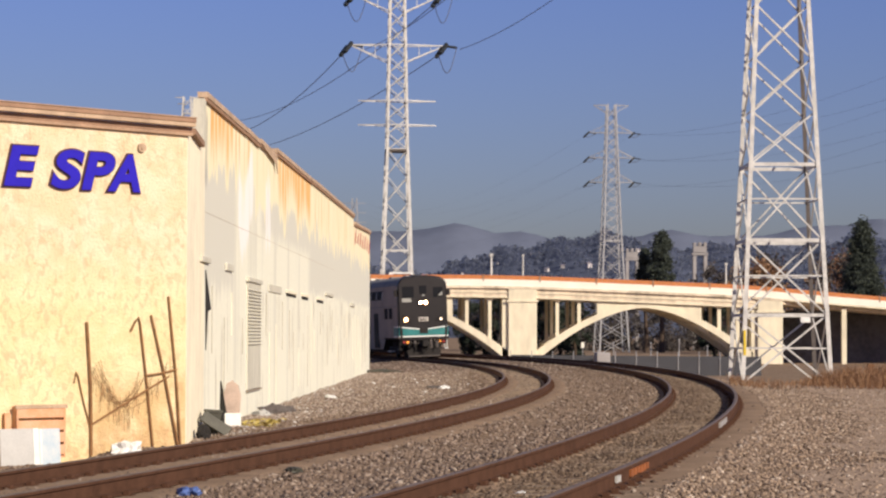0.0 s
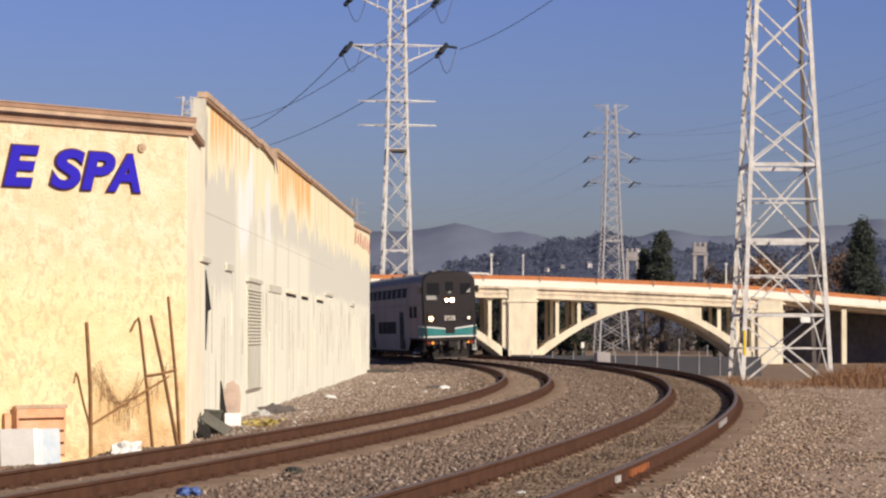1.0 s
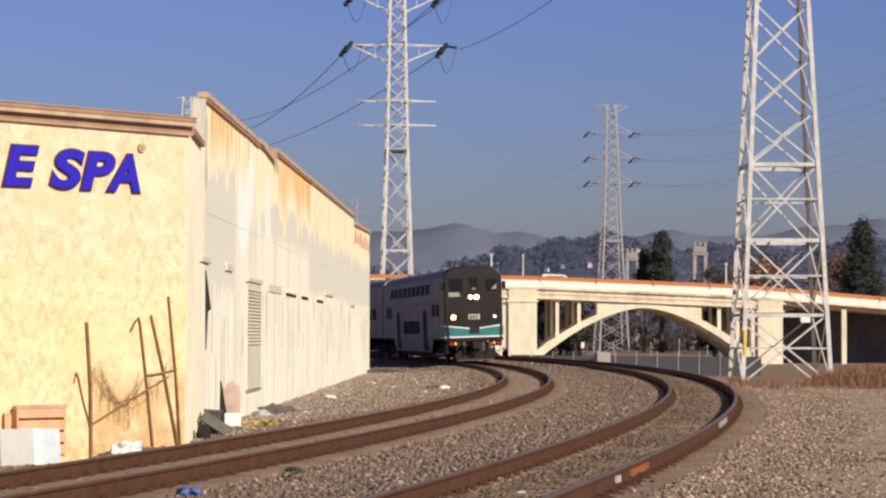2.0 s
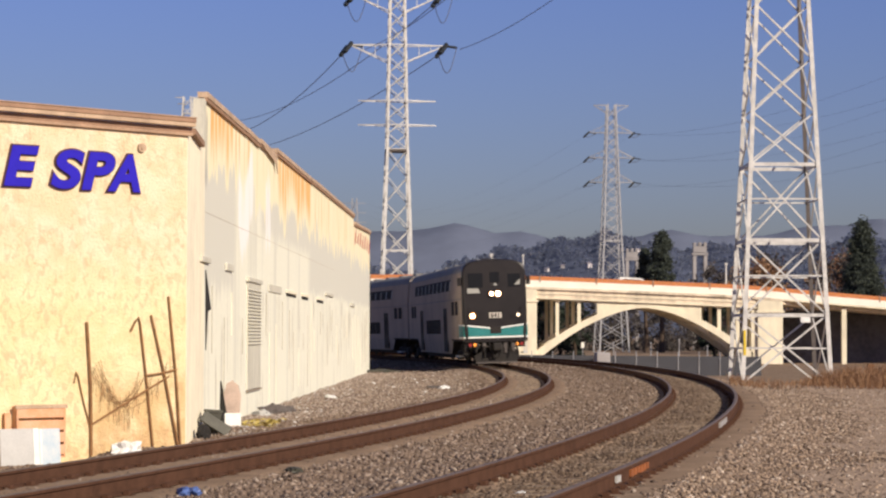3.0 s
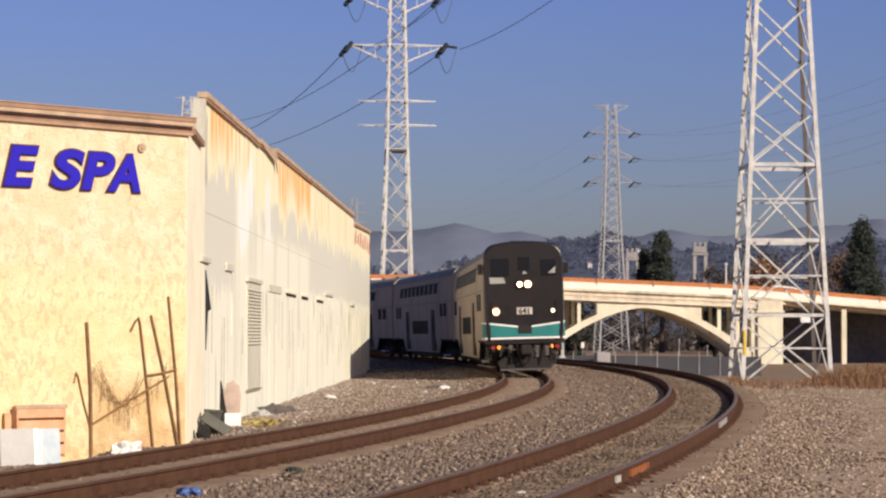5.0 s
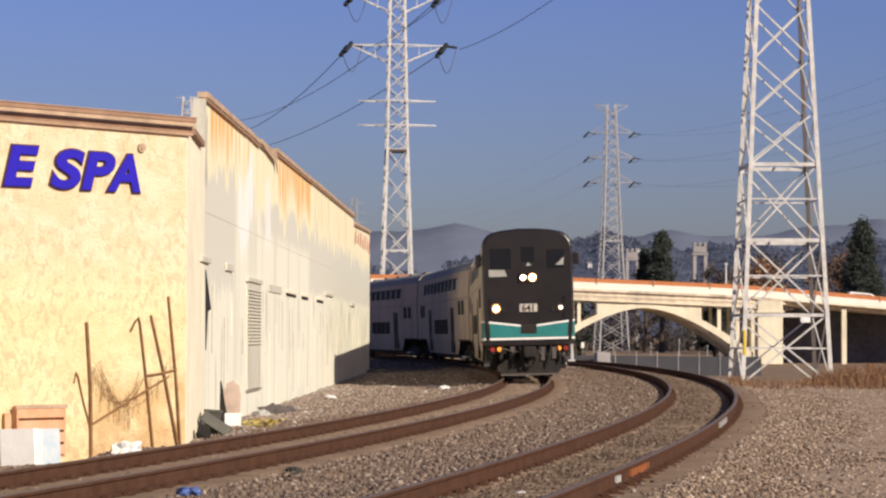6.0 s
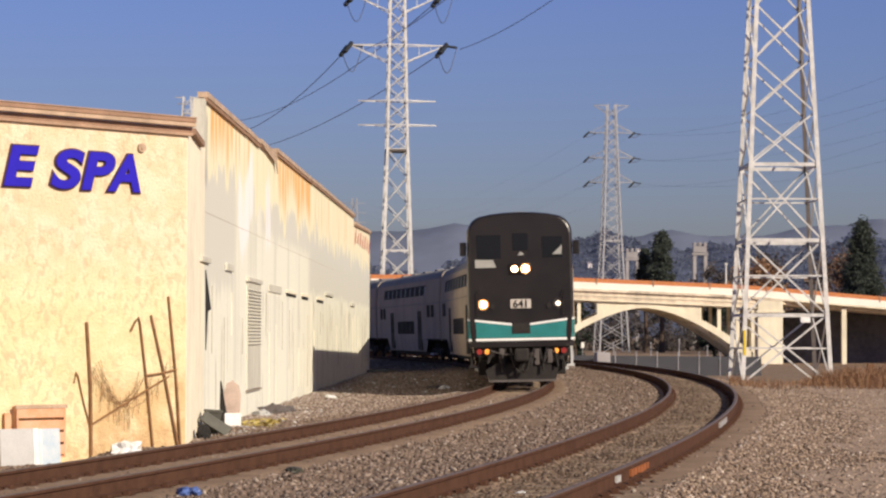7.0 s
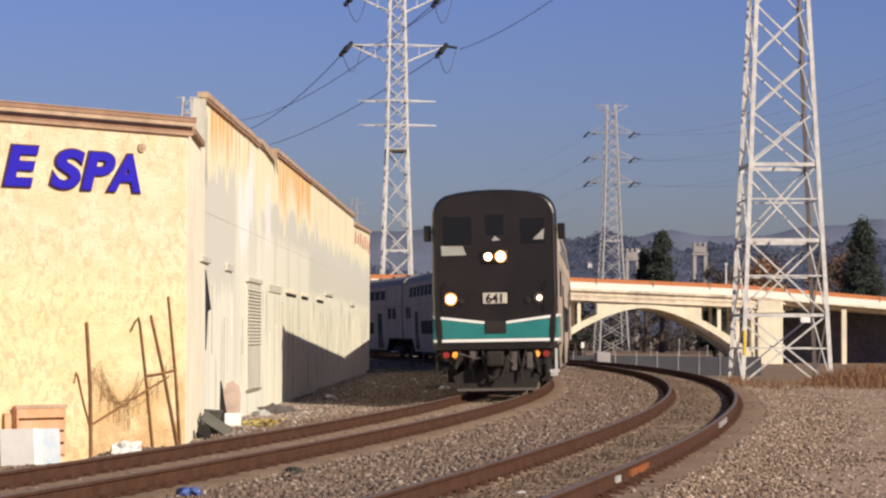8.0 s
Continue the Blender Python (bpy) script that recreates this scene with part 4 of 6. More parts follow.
near_tower = make_tower("lattice_tower", "tall pale galvanised steel lattice tower on four legs", pose(22.6, 151.9, -1.75, 0, 0, 1.0), 2.92, 0.80, 45,
                        [0, 4.5, 9.45, 14.5, 18.0, 21.6, 25.2, 28.8, 32, 35, 38, 41, 44], 0.28, 0.11, [], M_GALV,
                        [(2.3, 0.10), (4.5, 0.20), (7.1, 0.10), (9.45, 0.24), (12.2, 0.10), (14.5, 0.24)])
# rear leg swapped to dark steel, painting in its shaded side
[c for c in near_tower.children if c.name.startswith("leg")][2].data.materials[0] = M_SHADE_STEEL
part("warning_band", boxed(-2.86, -2.70, -3.02, -2.97, 1.85, 3.5), M_YELLOW, near_tower, "yellow warning band on a tower leg")
part("equipment_box", boxed(0.95, 1.6, -2.80, -2.55, 4.0, 4.36, bevel=0.02), M_PLASTIC_W, near_tower, "white equipment box")
left_tower = make_tower("lattice_tower", "slender grey steel lattice tower with cross-arms carrying power lines", pose(-6.4, 311.5, -2.5, 0, 0, 6), 2.35, 0.85, 58,
                        list(np.linspace(0, 29.4, 9)) + list(np.linspace(31.6, 57, 13)), 0.36, 0.13,
                        [(43.95, 6.6, -2.4, [(-1.1, -2.6, -1.6), (1.9, 2.0, 0.05)]), (50.9, 6.0, -2.4, [(-1.1, -2.6, -1.6), (1.9, 2.0, 0.05)]), (36.2, 5.4, 0, []), (32.85, 5.4, 0, [])],
                        M_GALV, [(15.5, 0.2), (29.4, 0.3), (32.85, 0.15), (36.2, 0.15), (43.95, 0.15)], loop=3.0, knee=(29.4, 1.40), lattice=M_GALV_DULL)
part("collar", boxed(-1.55, 1.55, -1.55, 1.55, 29.1, 29.45, bevel=0.03), M_SHADE_STEEL, left_tower, "dark steel collar round the tower")
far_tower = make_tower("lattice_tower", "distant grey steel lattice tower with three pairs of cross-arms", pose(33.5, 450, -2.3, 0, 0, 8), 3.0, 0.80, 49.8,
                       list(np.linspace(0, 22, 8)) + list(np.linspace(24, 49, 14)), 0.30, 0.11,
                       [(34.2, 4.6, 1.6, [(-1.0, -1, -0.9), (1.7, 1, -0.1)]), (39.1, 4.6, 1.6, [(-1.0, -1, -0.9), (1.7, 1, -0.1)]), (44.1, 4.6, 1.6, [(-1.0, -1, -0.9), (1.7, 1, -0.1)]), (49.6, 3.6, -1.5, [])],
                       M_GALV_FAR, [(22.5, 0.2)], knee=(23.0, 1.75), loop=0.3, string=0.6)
make_tower("lattice_tower", "distant steel lattice tower rising behind the warehouse roof", pose(-67.6, 595, -2.3), 6.0, 0.95, 66.5, list(np.linspace(0, 45, 8)) + list(np.linspace(48, 66, 9)), 0.42, 0.16,
           [(66.3, 3.2, 0, []), (64.6, 2.6, 0, [])], M_GALV, [(57.0, 0.25), (62.0, 0.25)], knee=(55.0, 1.55))
make_tower("lattice_tower", "faint far-off steel lattice tower", pose(-36.5, 930, -2.3), 3.4, 0.9, 60, list(np.linspace(0, 59, 14)), 0.40, 0.16,
           [(50, 5.0, 0, []), (54, 5.0, 0, []), (58, 5.0, 0, [])], M_GALV_FAR)


# ---- train ----
CAR, TRUCKS, BODY = 25.91, 19.5, 25.3


def car_pose(s):
    """Pose of a car whose leading end is s along the line: x forward, z up, resting on its two trucks."""
    a, _ = on_track(s + (CAR - TRUCKS) / 2)
    b, _ = on_track(s + (CAR + TRUCKS) / 2)
    d = (a - b).normalized()
    m = Matrix.Identity(4)
    m.col[0][:3], m.col[1][:3], m.col[2][:3] = d, (-d.y, d.x, 0), (0, 0, 1)
    m.col[3][:3] = (a + b) / 2 + Vector((0, 0, 0.25 * bank(s + CAR / 2)))
    return m @ Matrix.Rotation(radians(lean(s + CAR / 2)), 4, "X")


def outline(low=0.50, wide=1.0):
    """Cross-section of a bi-level car, counter-clockwise, y across and z up."""
    pts = [(1.40, low), (1.49, max(low + 0.1, 1.2)), (1.49, 3.15), (1.46, 3.5), (1.40, 4.05)]
    pts += [(1.40 - 0.50 * (1 - math.cos(a)), 4.05 + 0.62 * math.sin(a)) for a in (0.35, 0.7, 1.05, 1.35)]
    pts += [(0.75, 4.74), (0.35, 4.81), (0.0, 4.83)]
    pts = [(y * wide, z) for y, z in pts]
    return pts + [(-y, z) for y, z in pts[-2::-1]]


def nose_outline():
    pts = [(1.40, 1.14), (1.45, 1.5), (1.47, 2.4), (1.47, 4.05)]
    pts += [(0.95 + 0.52 * math.cos(a), 4.21 + 0.53 * math.sin(a)) for a in (0.15, 0.4, 0.65, 0.9, 1.2)]
    pts += [(0.8, 4.775), (0.4, 4.815), (0.0, 4.825)]
    return pts + [(-y, z) for y, z in pts[-2::-1]]


def pane(bm, side, x0, x1, z0, z1, out=0.012, y=1.49, lean=0.0):
    """A shallow raised panel on a side wall; lean: how far its top leans in."""
    s = side
    vs = [(x0, s * (y + out), z0), (x1, s * (y + out), z0), (x1, s * (y + out - lean), z1), (x0, s * (y + out - lean), z1)]
    ws = [(a, b - s * 0.05, c) for a, b, c in vs]
    a, b = [bm.verts.new(v) for v in vs], [bm.verts.new(v) for v in ws]
    for i in range(4):
        bm.faces.new((a[i], a[(i + 1) % 4], b[(i + 1) % 4], b[i]))
    bm.faces.new(a), bm.faces.new(b[::-1])
    bmesh.ops.recalc_face_normals(bm, faces=bm.faces)
    return bm


def make_truck(parent, x):
    bm = bmesh.new()
    for s in (-1, 1):
        box(bm, x - 1.75, x + 1.75, s * 1.08 - 0.09, s * 1.08 + 0.09, 0.42, 0.68)
        for e in (-1.3, 1.3):
            box(bm, x + e - 0.2, x + e + 0.2, s * 1.12 - 0.12, s * 1.12 + 0.12, 0.26, 0.64, bevel=0.03)
        for e in (-0.4, 0.4):
            cyl(bm, (x + e, s * 1.1, 0), 0.13, 0.45, 0.95, "z", 10)
    box(bm, x - 0.5, x + 0.5, -1.0, 1.0, 0.45, 0.8)
    part("truck_frame", bm, M_UNDER, parent)
    sets = []
    for e in (-1.3, 1.3):
        bm = bmesh.new()
        for s in (-1, 1):
            cyl(bm, (0, s * 0.7525, 0), 0.42, -0.065, 0.065, "y", 24)
            cyl(bm, (0, s * 0.695, 0), 0.45, -0.018, 0.018, "y", 24)
            cyl(bm, (0, s * 0.84, 0), 0.12, -0.05, 0.06, "y", 10)
        cyl(bm, (0, 0, 0), 0.08, -0.8, 0.8, "y", 10)
        for k in range(4):
            a = k * math.pi / 2
            for s in (-1, 1):
                box(bm, -0.04, 0.04, s * 0.82 - 0.012, s * 0.82 + 0.012, 0.16, 0.36, Matrix.Rotation(a, 4, "Y"))
        w = part("wheelset", bm, M_UNDER, parent)
        w.matrix_basis = pose(x + e, 0, 0.426)
        sets.append((w, x + e))
    return sets


def make_car(name, label, cab):
    car = empty(name, label, "train car", "commuter train cars")
    L = BODY / 2
    x1 = L - (0.35 if cab else 0.0)
    # body shell: low between the trucks, raised over them
    bm = bmesh.new()
    rings = [[bm.verts.new((x, y, z)) for y, z in outline(low)] for x, low in ((-L, 1.10), (-7.9, 1.10), (-7.2, 0.50), (7.2, 0.50), (7.9, 1.10), (x1, 1.10))]
    n = len(rings[0])
    for p, q in zip(rings, rings[1:]):
        for i in range(n):
            bm.faces.new((p[i], p[(i + 1) % n], q[(i + 1) % n], q[i]))
    bm.faces.new(rings[0][::-1]), bm.faces.new(rings[-1])
    bmesh.ops.recalc_face_normals(bm, faces=bm.faces)
    for f in bm.faces:
        f.material_index = 1 if f.normal.z < -0.3 else 0
    part("body", bm, M_SILVER, car).data.materials.append(M_UNDER)
    roof = [p for p in outline() if p[1] > 4.2]
    bm = bmesh.new()
    prism(bm, [(y * 1.004, z + 0.012) for y, z in roof] + [(y * 0.97, z - 0.05) for y, z in roof[::-1]], "x", -L + 0.02, x1 - 0.02)
    part("roof", bm, M_ROOF, car)
    for x in np.arange(-9, 9.1, 4.5):
        part("roof_vent", boxed(x - 0.5, x + 0.5, -0.35, 0.35, 4.82, 4.90, bevel=0.02), M_ROOF, car)
    for s in (-1, 1):
        # upper-deck window band with its panes
        part("window_band", pane(bmesh.new(), s, -9.2, 7.6, 3.48, 4.02, y=1.462, out=0.010, lean=0.055), M_DOOR, car, "black upper-deck window band")
        for i in range(9):
            x = -8.2 + 1.85 * i
            part("upper_window", pane(bmesh.new(), s, x - 0.74, x + 0.74, 3.53, 3.97, y=1.462, out=0.016, lean=0.055), M_GRIMY, car)
            # paler than the body, imitating bright light seen through the upper deck
            part("lit_mullion", pane(bmesh.new(), s, x + 0.84, x + 1.02, 3.50, 3.95, y=1.462, out=0.022, lean=0.055), M_GREYBOARD, car)
        for x in (-10.4, -9.0, 8.9, 10.3):
            part("end_window", pane(bmesh.new(), s, x - 0.5, x + 0.5, 2.32, 2.95), M_GRIMY, car)
        for x in (-2.4, -0.7, 1.0, 2.7):
            part("lower_window", pane(bmesh.new(), s, x - 0.78, x + 0.78, 1.45, 2.15), M_GRIMY, car)
        for x in (-5.5, 5.6):
            d = part("door", pane(bmesh.new(), s, x - 0.72, x + 0.72, 0.60, 2.68), M_DOOR, car, "dark double sliding door")
            for e in (-0.35, 0.35):
                part("door_window", pane(bmesh.new(), s, x + e - 0.2, x + e + 0.2, 1.5, 2.35, out=0.018), M_GRIMY, d)
        part("belt_seam", pane(bmesh.new(), s, -L + 0.1, x1 - 0.1, 3.02, 3.06, out=0.006), M_ROOF, car)
        part("car_step", boxed(8.4, 9.6, s * 1.25 - 0.12, s * 1.25 + 0.12, 0.36, 0.44), M_GREYBOARD, car)
    sets = make_truck(car, TRUCKS / 2) + make_truck(car, -TRUCKS / 2)
    part("underframe", boxed(-7.0, 7.0, -1.1, 1.1, 0.30, 0.56, bevel=0.04), M_UNDER, car)
    for x in (-L, x1):
        if cab and x > 0:
            continue
        part("gangway", boxed(x - 0.02 if x > 0 else x - 0.32, x + 0.32 if x > 0 else x + 0.02, -0.55, 0.55, 1.0, 3.1, bevel=0.05), M_UNDER, car)
    if not cab:
        return car, sets
    return car, sets, L


def text_mesh(name, body, size, material, parent, m, depth=0.03, shear=0.0, bold=0.0):
    cu = bpy.data.curves.new(name, "FONT")
    cu.body, cu.size, cu.extrude, cu.shear, cu.offset, cu.align_x = body, size, depth / 2, shear, bold, "CENTER"
    tmp = new("tmp", cu)
    me = bpy.data.meshes.new_from_object(tmp.evaluated_get(bpy.context.evaluated_depsgraph_get()))
    bpy.data.objects.remove(tmp)
    me.name = name
    me.materials.clear()
    me.materials.append(material)
    ob = new(name, me)
    ob.parent = parent
    ob.matrix_basis = m
    return ob


# letters stand upright in a space where x is the reading direction seen from +x of the car
FACE_TEXT = pose(0, 0, 0, 90, 0, 90)


def make_cab_car():
    car, sets, L = make_car("cab_car", "bi-level commuter cab car with black nose and teal stripe", True)
    nose = bmesh.new()
    rings = []
    for x, k, zk in ((L - 0.36, 1.0, 1.0), (L - 0.20, 1.0, 1.0), (L - 0.09, 0.99, 0.995), (L - 0.02, 0.97, 0.988), (L, 0.945, 0.978)):
        rings.append([nose.verts.new((x - (0.06 * max(0, z - 2.6) / 2.2 if x > L - 0.3 else 0), y * k, 1.14 + (z - 1.14) * zk)) for y, z in nose_outline()])
    n = len(rings[0])
    for p, q in zip(rings, rings[1:]):
        for i in range(n):
            nose.faces.new((p[i], p[(i + 1) % n], q[(i + 1) % n], q[i]))
    nose.faces.new(rings[-1]), nose.faces.new(rings[0][::-1])
    bmesh.ops.recalc_face_normals(nose, faces=nose.faces)
    mask = part("nose_mask", nose, M_BLACK, car, "glossy black rounded cab front")
    # coloured band: white line, teal field with a shallow V top, white V line
    hw = 1.45

    def v_top(y):
        return 1.65 + 0.14 * min(1.0, max(0.0, abs(y) - 0.25) / 1.15)

    ys = list(np.linspace(-hw, hw, 15))

    def face_strip(name, lo, hi, x, material, label="", cut=0.0):
        groups = [[y for y in ys]] if not cut else [[y for y in ys if y < -cut] + [-cut], [cut] + [y for y in ys if y > cut]]
        for g in groups:
            bm = bmesh.new()
            strip(bm, g, lo, hi, x - 0.04, x)
            for v in bm.verts:
                y, x_ = v.co.x, v.co.y
                v.co = (x_ - 0.05 * max(0, abs(y) - 1.2) / 0.2, y, v.co.z)
            part(name, bm, material, car, label)

    face_strip("lower_white_stripe", lambda y: 1.235, lambda y: 1.305, L + 0.016, M_WHITE)
    face_strip("teal_band", lambda y: 1.309, lambda y: v_top(y), L + 0.012, M_TEAL, "teal band across the nose")
    face_strip("upper_white_stripe", lambda y: v_top(y) + 0.004, lambda y: v_top(y) + 0.065, L + 0.016, M_WHITE, cut=0.25)
    face_strip("buffer_beam", lambda y: 1.06, lambda y: 1.231, L + 0.006, M_BLACK)
    for s in (-1, 1):
        for x0, x1, wide in ((L - 1.5, L - 0.362, 1.49), (L - 0.358, L - 0.11, 1.462)):
            part("side_band", pane(bmesh.new(), s, x0, x1, 1.32, 1.80, out=0.015, y=wide), M_TEAL, car)
            part("side_stripe", pane(bmesh.new(), s, x0, x1, 1.24, 1.30, out=0.015, y=wide), M_WHITE, car)
            part("side_stripe", pane(bmesh.new(), s, x0, x1, 1.81, 1.87, out=0.015, y=wide), M_WHITE, car)
    part("front_hatch", boxed(L - 0.03, L + 0.035, -0.25, 0.25, 1.43, 1.72, bevel=0.01), M_UNDER, car)
    # windscreens: glass set in the mask, visor strips behind the pane
    for y0, y1, z0, z1 in ((-1.20, -0.52, 3.52, 4.18), (0.62, 1.20, 3.52, 4.12), (-0.20, 0.24, 3.74, 4.22)):
        bm = boxed(-0.02, 0.02, y0, y1, z0, z1, bevel=0.012)
        w = part("windscreen", bm, M_GLASS, car, "dark cab windscreen")
        w.matrix_basis = pose(L - 0.052, 0, 0)
    slab = bmesh.new()
    prism(slab, [(-1.24, 3.27), (-0.66, 3.28), (-0.74, 3.49), (-1.25, 3.50)], "x", L - 0.045, L - 0.003)
    part("sun_visor", slab, M_BLIND, car, "pale panel under the windscreen")
    tri = bmesh.new()
    prism(tri, [(1.16, 3.62), (1.18, 3.88), (0.90, 3.62)], "x", L - 0.03, L - 0.002)
    part("sun_visor", tri, M_BLIND, car, "pale triangular visor in the windscreen")
    tri = bmesh.new()
    prism(tri, [(-0.06, 3.60), (0.14, 3.62), (0.02, 3.72)], "x", L - 0.03, L + 0.006)
    part("centre_visor", tri, M_BLIND, car)
    # lamps; glowing orange rings round the lit ones imitate lens glare
    part("headlight_box", boxed(L - 0.1, L + 0.03, -0.31, 0.31, 3.07, 3.38, bevel=0.05), M_BLACK, car)
    for y in (-0.15, 0.15):
        b = bmesh.new()
        big = y > 0
        cyl(b, (0, y, 3.23), 0.098 if big else 0.078, L - 0.02, L + 0.05, "x", 20)
        lamp = part("headlight", b, M_LAMP, car, "lit warm white headlight")
        b = bmesh.new()
        cyl(b, (0, y, 3.23), 0.142 if big else 0.10, L - 0.02, L + 0.040, "x", 20)
        part("reflector_halo", b, M_GLARE, lamp)
    for y in (-1.04, 1.04):
        b = bmesh.new()
        cyl(b, (0, y, 2.25), 0.16, L - 0.05, L + 0.018, "x", 20)
        h = part("ditch_light", b, M_UNDER, car, "round ditch light")
        b = bmesh.new()
        lit = y < 0
        cyl(b, (0, y, 2.25), 0.095 if lit else 0.065, L + 0.021, L + 0.035, "x", 20)
        part("lens", b, M_LAMP2 if lit else M_LAMP_DIM, h, "lit warm lens" if lit else "faintly lit lens")
        b = bmesh.new()
        cyl(b, (0, y, 2.25), 0.15 if lit else 0.11, L + 0.019, L + 0.027, "x", 20)
        part("reflector_halo", b, M_GLARE if lit else M_SHADE_STEEL, h)
        b = bmesh.new()
        cyl(b, (0, y * 0.76, 2.2), 0.075, L - 0.05, L + 0.03, "x", 16)
        part("horn_grille", b, M_UNDER, car)
        b = bmesh.new()
        cyl(b, (0, y * 1.13, 0.94), 0.078, L - 0.2, L - 0.02, "x", 16)
        part("marker_light", b, M_RED, car, "red marker lamp")
        b = bmesh.new()
        cyl(b, (0, y * 0.92, 0.94), 0.072, L - 0.2, L - 0.015, "x", 16)
        part("marker_light", b, M_AMBER, car, "lit amber marker lamp")
        part("marker_bracket", boxed(L - 0.3, L - 0.12, y - 0.32 if y > 0 else y - 0.3, y + 0.3 if y > 0 else y + 0.32, 0.80, 1.06), M_UNDER, car)
        # mirrors, steps and grab rails at the corners
        part("mirror", boxed(L - 0.30, L - 0.18, math.copysign(1.58, y) - 0.09, math.copysign(1.58, y) + 0.09, 3.62, 4.0, bevel=0.02), M_BLACK, car)
        part("mirror_arm", beam(bmesh.new(), (L - 0.24, math.copysign(1.42, y), 3.85), (L - 0.24, math.copysign(1.52, y), 3.85), 0.04), M_BLACK, car)
        part("corner_step", boxed(L - 0.9, L - 0.16, math.copysign(1.36, y) - 0.11, math.copysign(1.36, y) + 0.11, 0.50, 0.56), M_GREYBOARD if y > 0 else M_UNDER, car)
        for dx in (0.2, 0.85):
            part("step_hanger", beam(bmesh.new(), (L - dx, math.copysign(1.40, y), 0.5), (L - dx, math.copysign(1.40, y), 1.1), 0.05), M_GREYBOARD if y > 0 else M_UNDER, car)
        b = bmesh.new()
        tube(b, [(L + 0.02, math.copysign(1.18, y), 1.95), (L + 0.07, math.copysign(1.18, y), 1.97), (L + 0.07, math.copysign(1.18, y), 2.6), (L + 0.0, math.copysign(1.18, y), 2.62)], 0.014, 6)
        part("grab_rail", b, M_BLACK, car)
    board = part("number_board", boxed(L - 0.02, L + 0.02, -0.285, 0.285, 2.13, 2.385, bevel=0.008), M_PLATE, car, "pale number plate")
    part("board_frame", boxed(L - 0.015, L + 0.012, -0.31, 0.31, 2.11, 2.405), M_UNDER, car)
    text_mesh("fleet_number", "641", 0.29, M_BLACK, car, pose(L + 0.030, 0, 2.158) @ FACE_TEXT, 0.008, 0, 0.006)
    # coupler, hoses and pilot plough
    b = bmesh.new()
    box(b, L - 0.6, L + 0.35, -0.13, 0.13, 0.72, 0.98, bevel=0.03)
    box(b, L + 0.2, L + 0.55, -0.20, 0.20, 0.66, 1.02, bevel=0.06)
    part("coupler", b, M_UNDER, car)
    b = bmesh.new()
    prism(b, [(-0.93, 0.14), (0.93, 0.14), (1.02, 0.42), (0.72, 0.60), (-0.72, 0.60), (-1.02, 0.42)], "x", L - 0.10, L - 0.03)
    part("pilot", b, M_UNDER, car, "dark steel snow-plough pilot")
    part("pilot_lip", boxed(L - 0.16, L + 0.02, -0.93, 0.93, 0.09, 0.15), M_SHADE_STEEL, car)
    for y in (-0.62, 0.62):
        part("pilot_strut", beam(bmesh.new(), (L - 0.4, y, 1.1), (L - 0.08, y, 0.3), 0.09), M_UNDER, car)
    for k, y in enumerate((-0.85, -0.62, -0.45, -0.32, 0.34, 0.5, 0.7, 0.9)):
        b = bmesh.new()
        d = 0.30 + 0.12 * (k % 3)
        tube(b, [(L - 0.02 + 0.14 * math.sin(math.pi * u / 10), y + 0.10 * math.sin(math.pi * u / 10) * (1 if k % 2 else -1), 1.02 - d * math.sin(math.pi * u / 10) - 0.2 * u / 10) for u in range(11)], 0.028, 6)
        part("hose", b, M_UNDER, car)
    for y, z0, z1 in ((-0.55, 0.62, 1.02), (0.42, 0.55, 1.0), (0.78, 0.6, 0.98)):
        part("air_valve", boxed(L - 0.14, L + 0.04, y - 0.07, y + 0.07, z0, z1, bevel=0.025), M_SHADE_STEEL, car)
    b = bmesh.new()
    tube(b, [(L + 0.06, -0.9, 0.98), (L + 0.12, -0.5, 0.86), (L + 0.12, 0.3, 0.86), (L + 0.06, 0.42, 0.7)], 0.018, 6)
    part("uncoupling_lever", b, M_SHADE_STEEL, car)
    for y in (-0.3, 0.28):
        b = bmesh.new()
        tube(b, [(L + 0.1 + 0.12 * math.sin(math.pi * u / 10), y + (0.35 * u / 10) * (1 if y < 0 else -1), 0.92 - 0.55 * math.sin(math.pi * u / 12)) for u in range(11)], 0.035, 6)
        part("brake_hose", b, M_UNDER, car)
    part("roof_horn", boxed(L - 2.2, L - 1.7, -0.3, 0.3, 4.80, 4.90, bevel=0.03), M_BLACK, car)
    return car, sets


TRAIN = [make_cab_car()]
for k in range(4):
    TRAIN.append(make_car("coach_car", "grey bi-level commuter coach with dark window bands", False))


# ---- road vehicle on the bridge ----
def make_car_on_bridge():
    v = empty("car", "small white car driving along the bridge deck", "car")
    bm = bmesh.new()
    prism(bm, [(-2.3, 0.32), (2.3, 0.32), (2.35, 0.75), (2.0, 1.02), (1.3, 1.12), (-2.2, 1.15), (-2.35, 0.8)], "y", -0.92, 0.92)
    part("body", bm, M_PLASTIC_W, v)
    bm = bmesh.new()
    prism(bm, [(-2.2, 1.154), (1.35, 1.124), (0.75, 1.62), (0.45, 1.71), (-1.95, 1.74), (-2.15, 1.65)], "y", -0.84, 0.84)
    part("cabin", bm, M_PLASTIC_W, v)
    for s in (-1, 1):
        part("side_window", boxed(-1.7, 0.55, s * 0.85 - 0.008, s * 0.85 + 0.008, 1.22, 1.50), M_GLASS, v)
        for x in (-1.35, 1.35):
            bm = bmesh.new()
            cyl(bm, (x, s * 0.78, 0.32), 0.32, -0.11, 0.11, "y", 16)
            part("wheel", bm, M_UNDER, v)
    return v


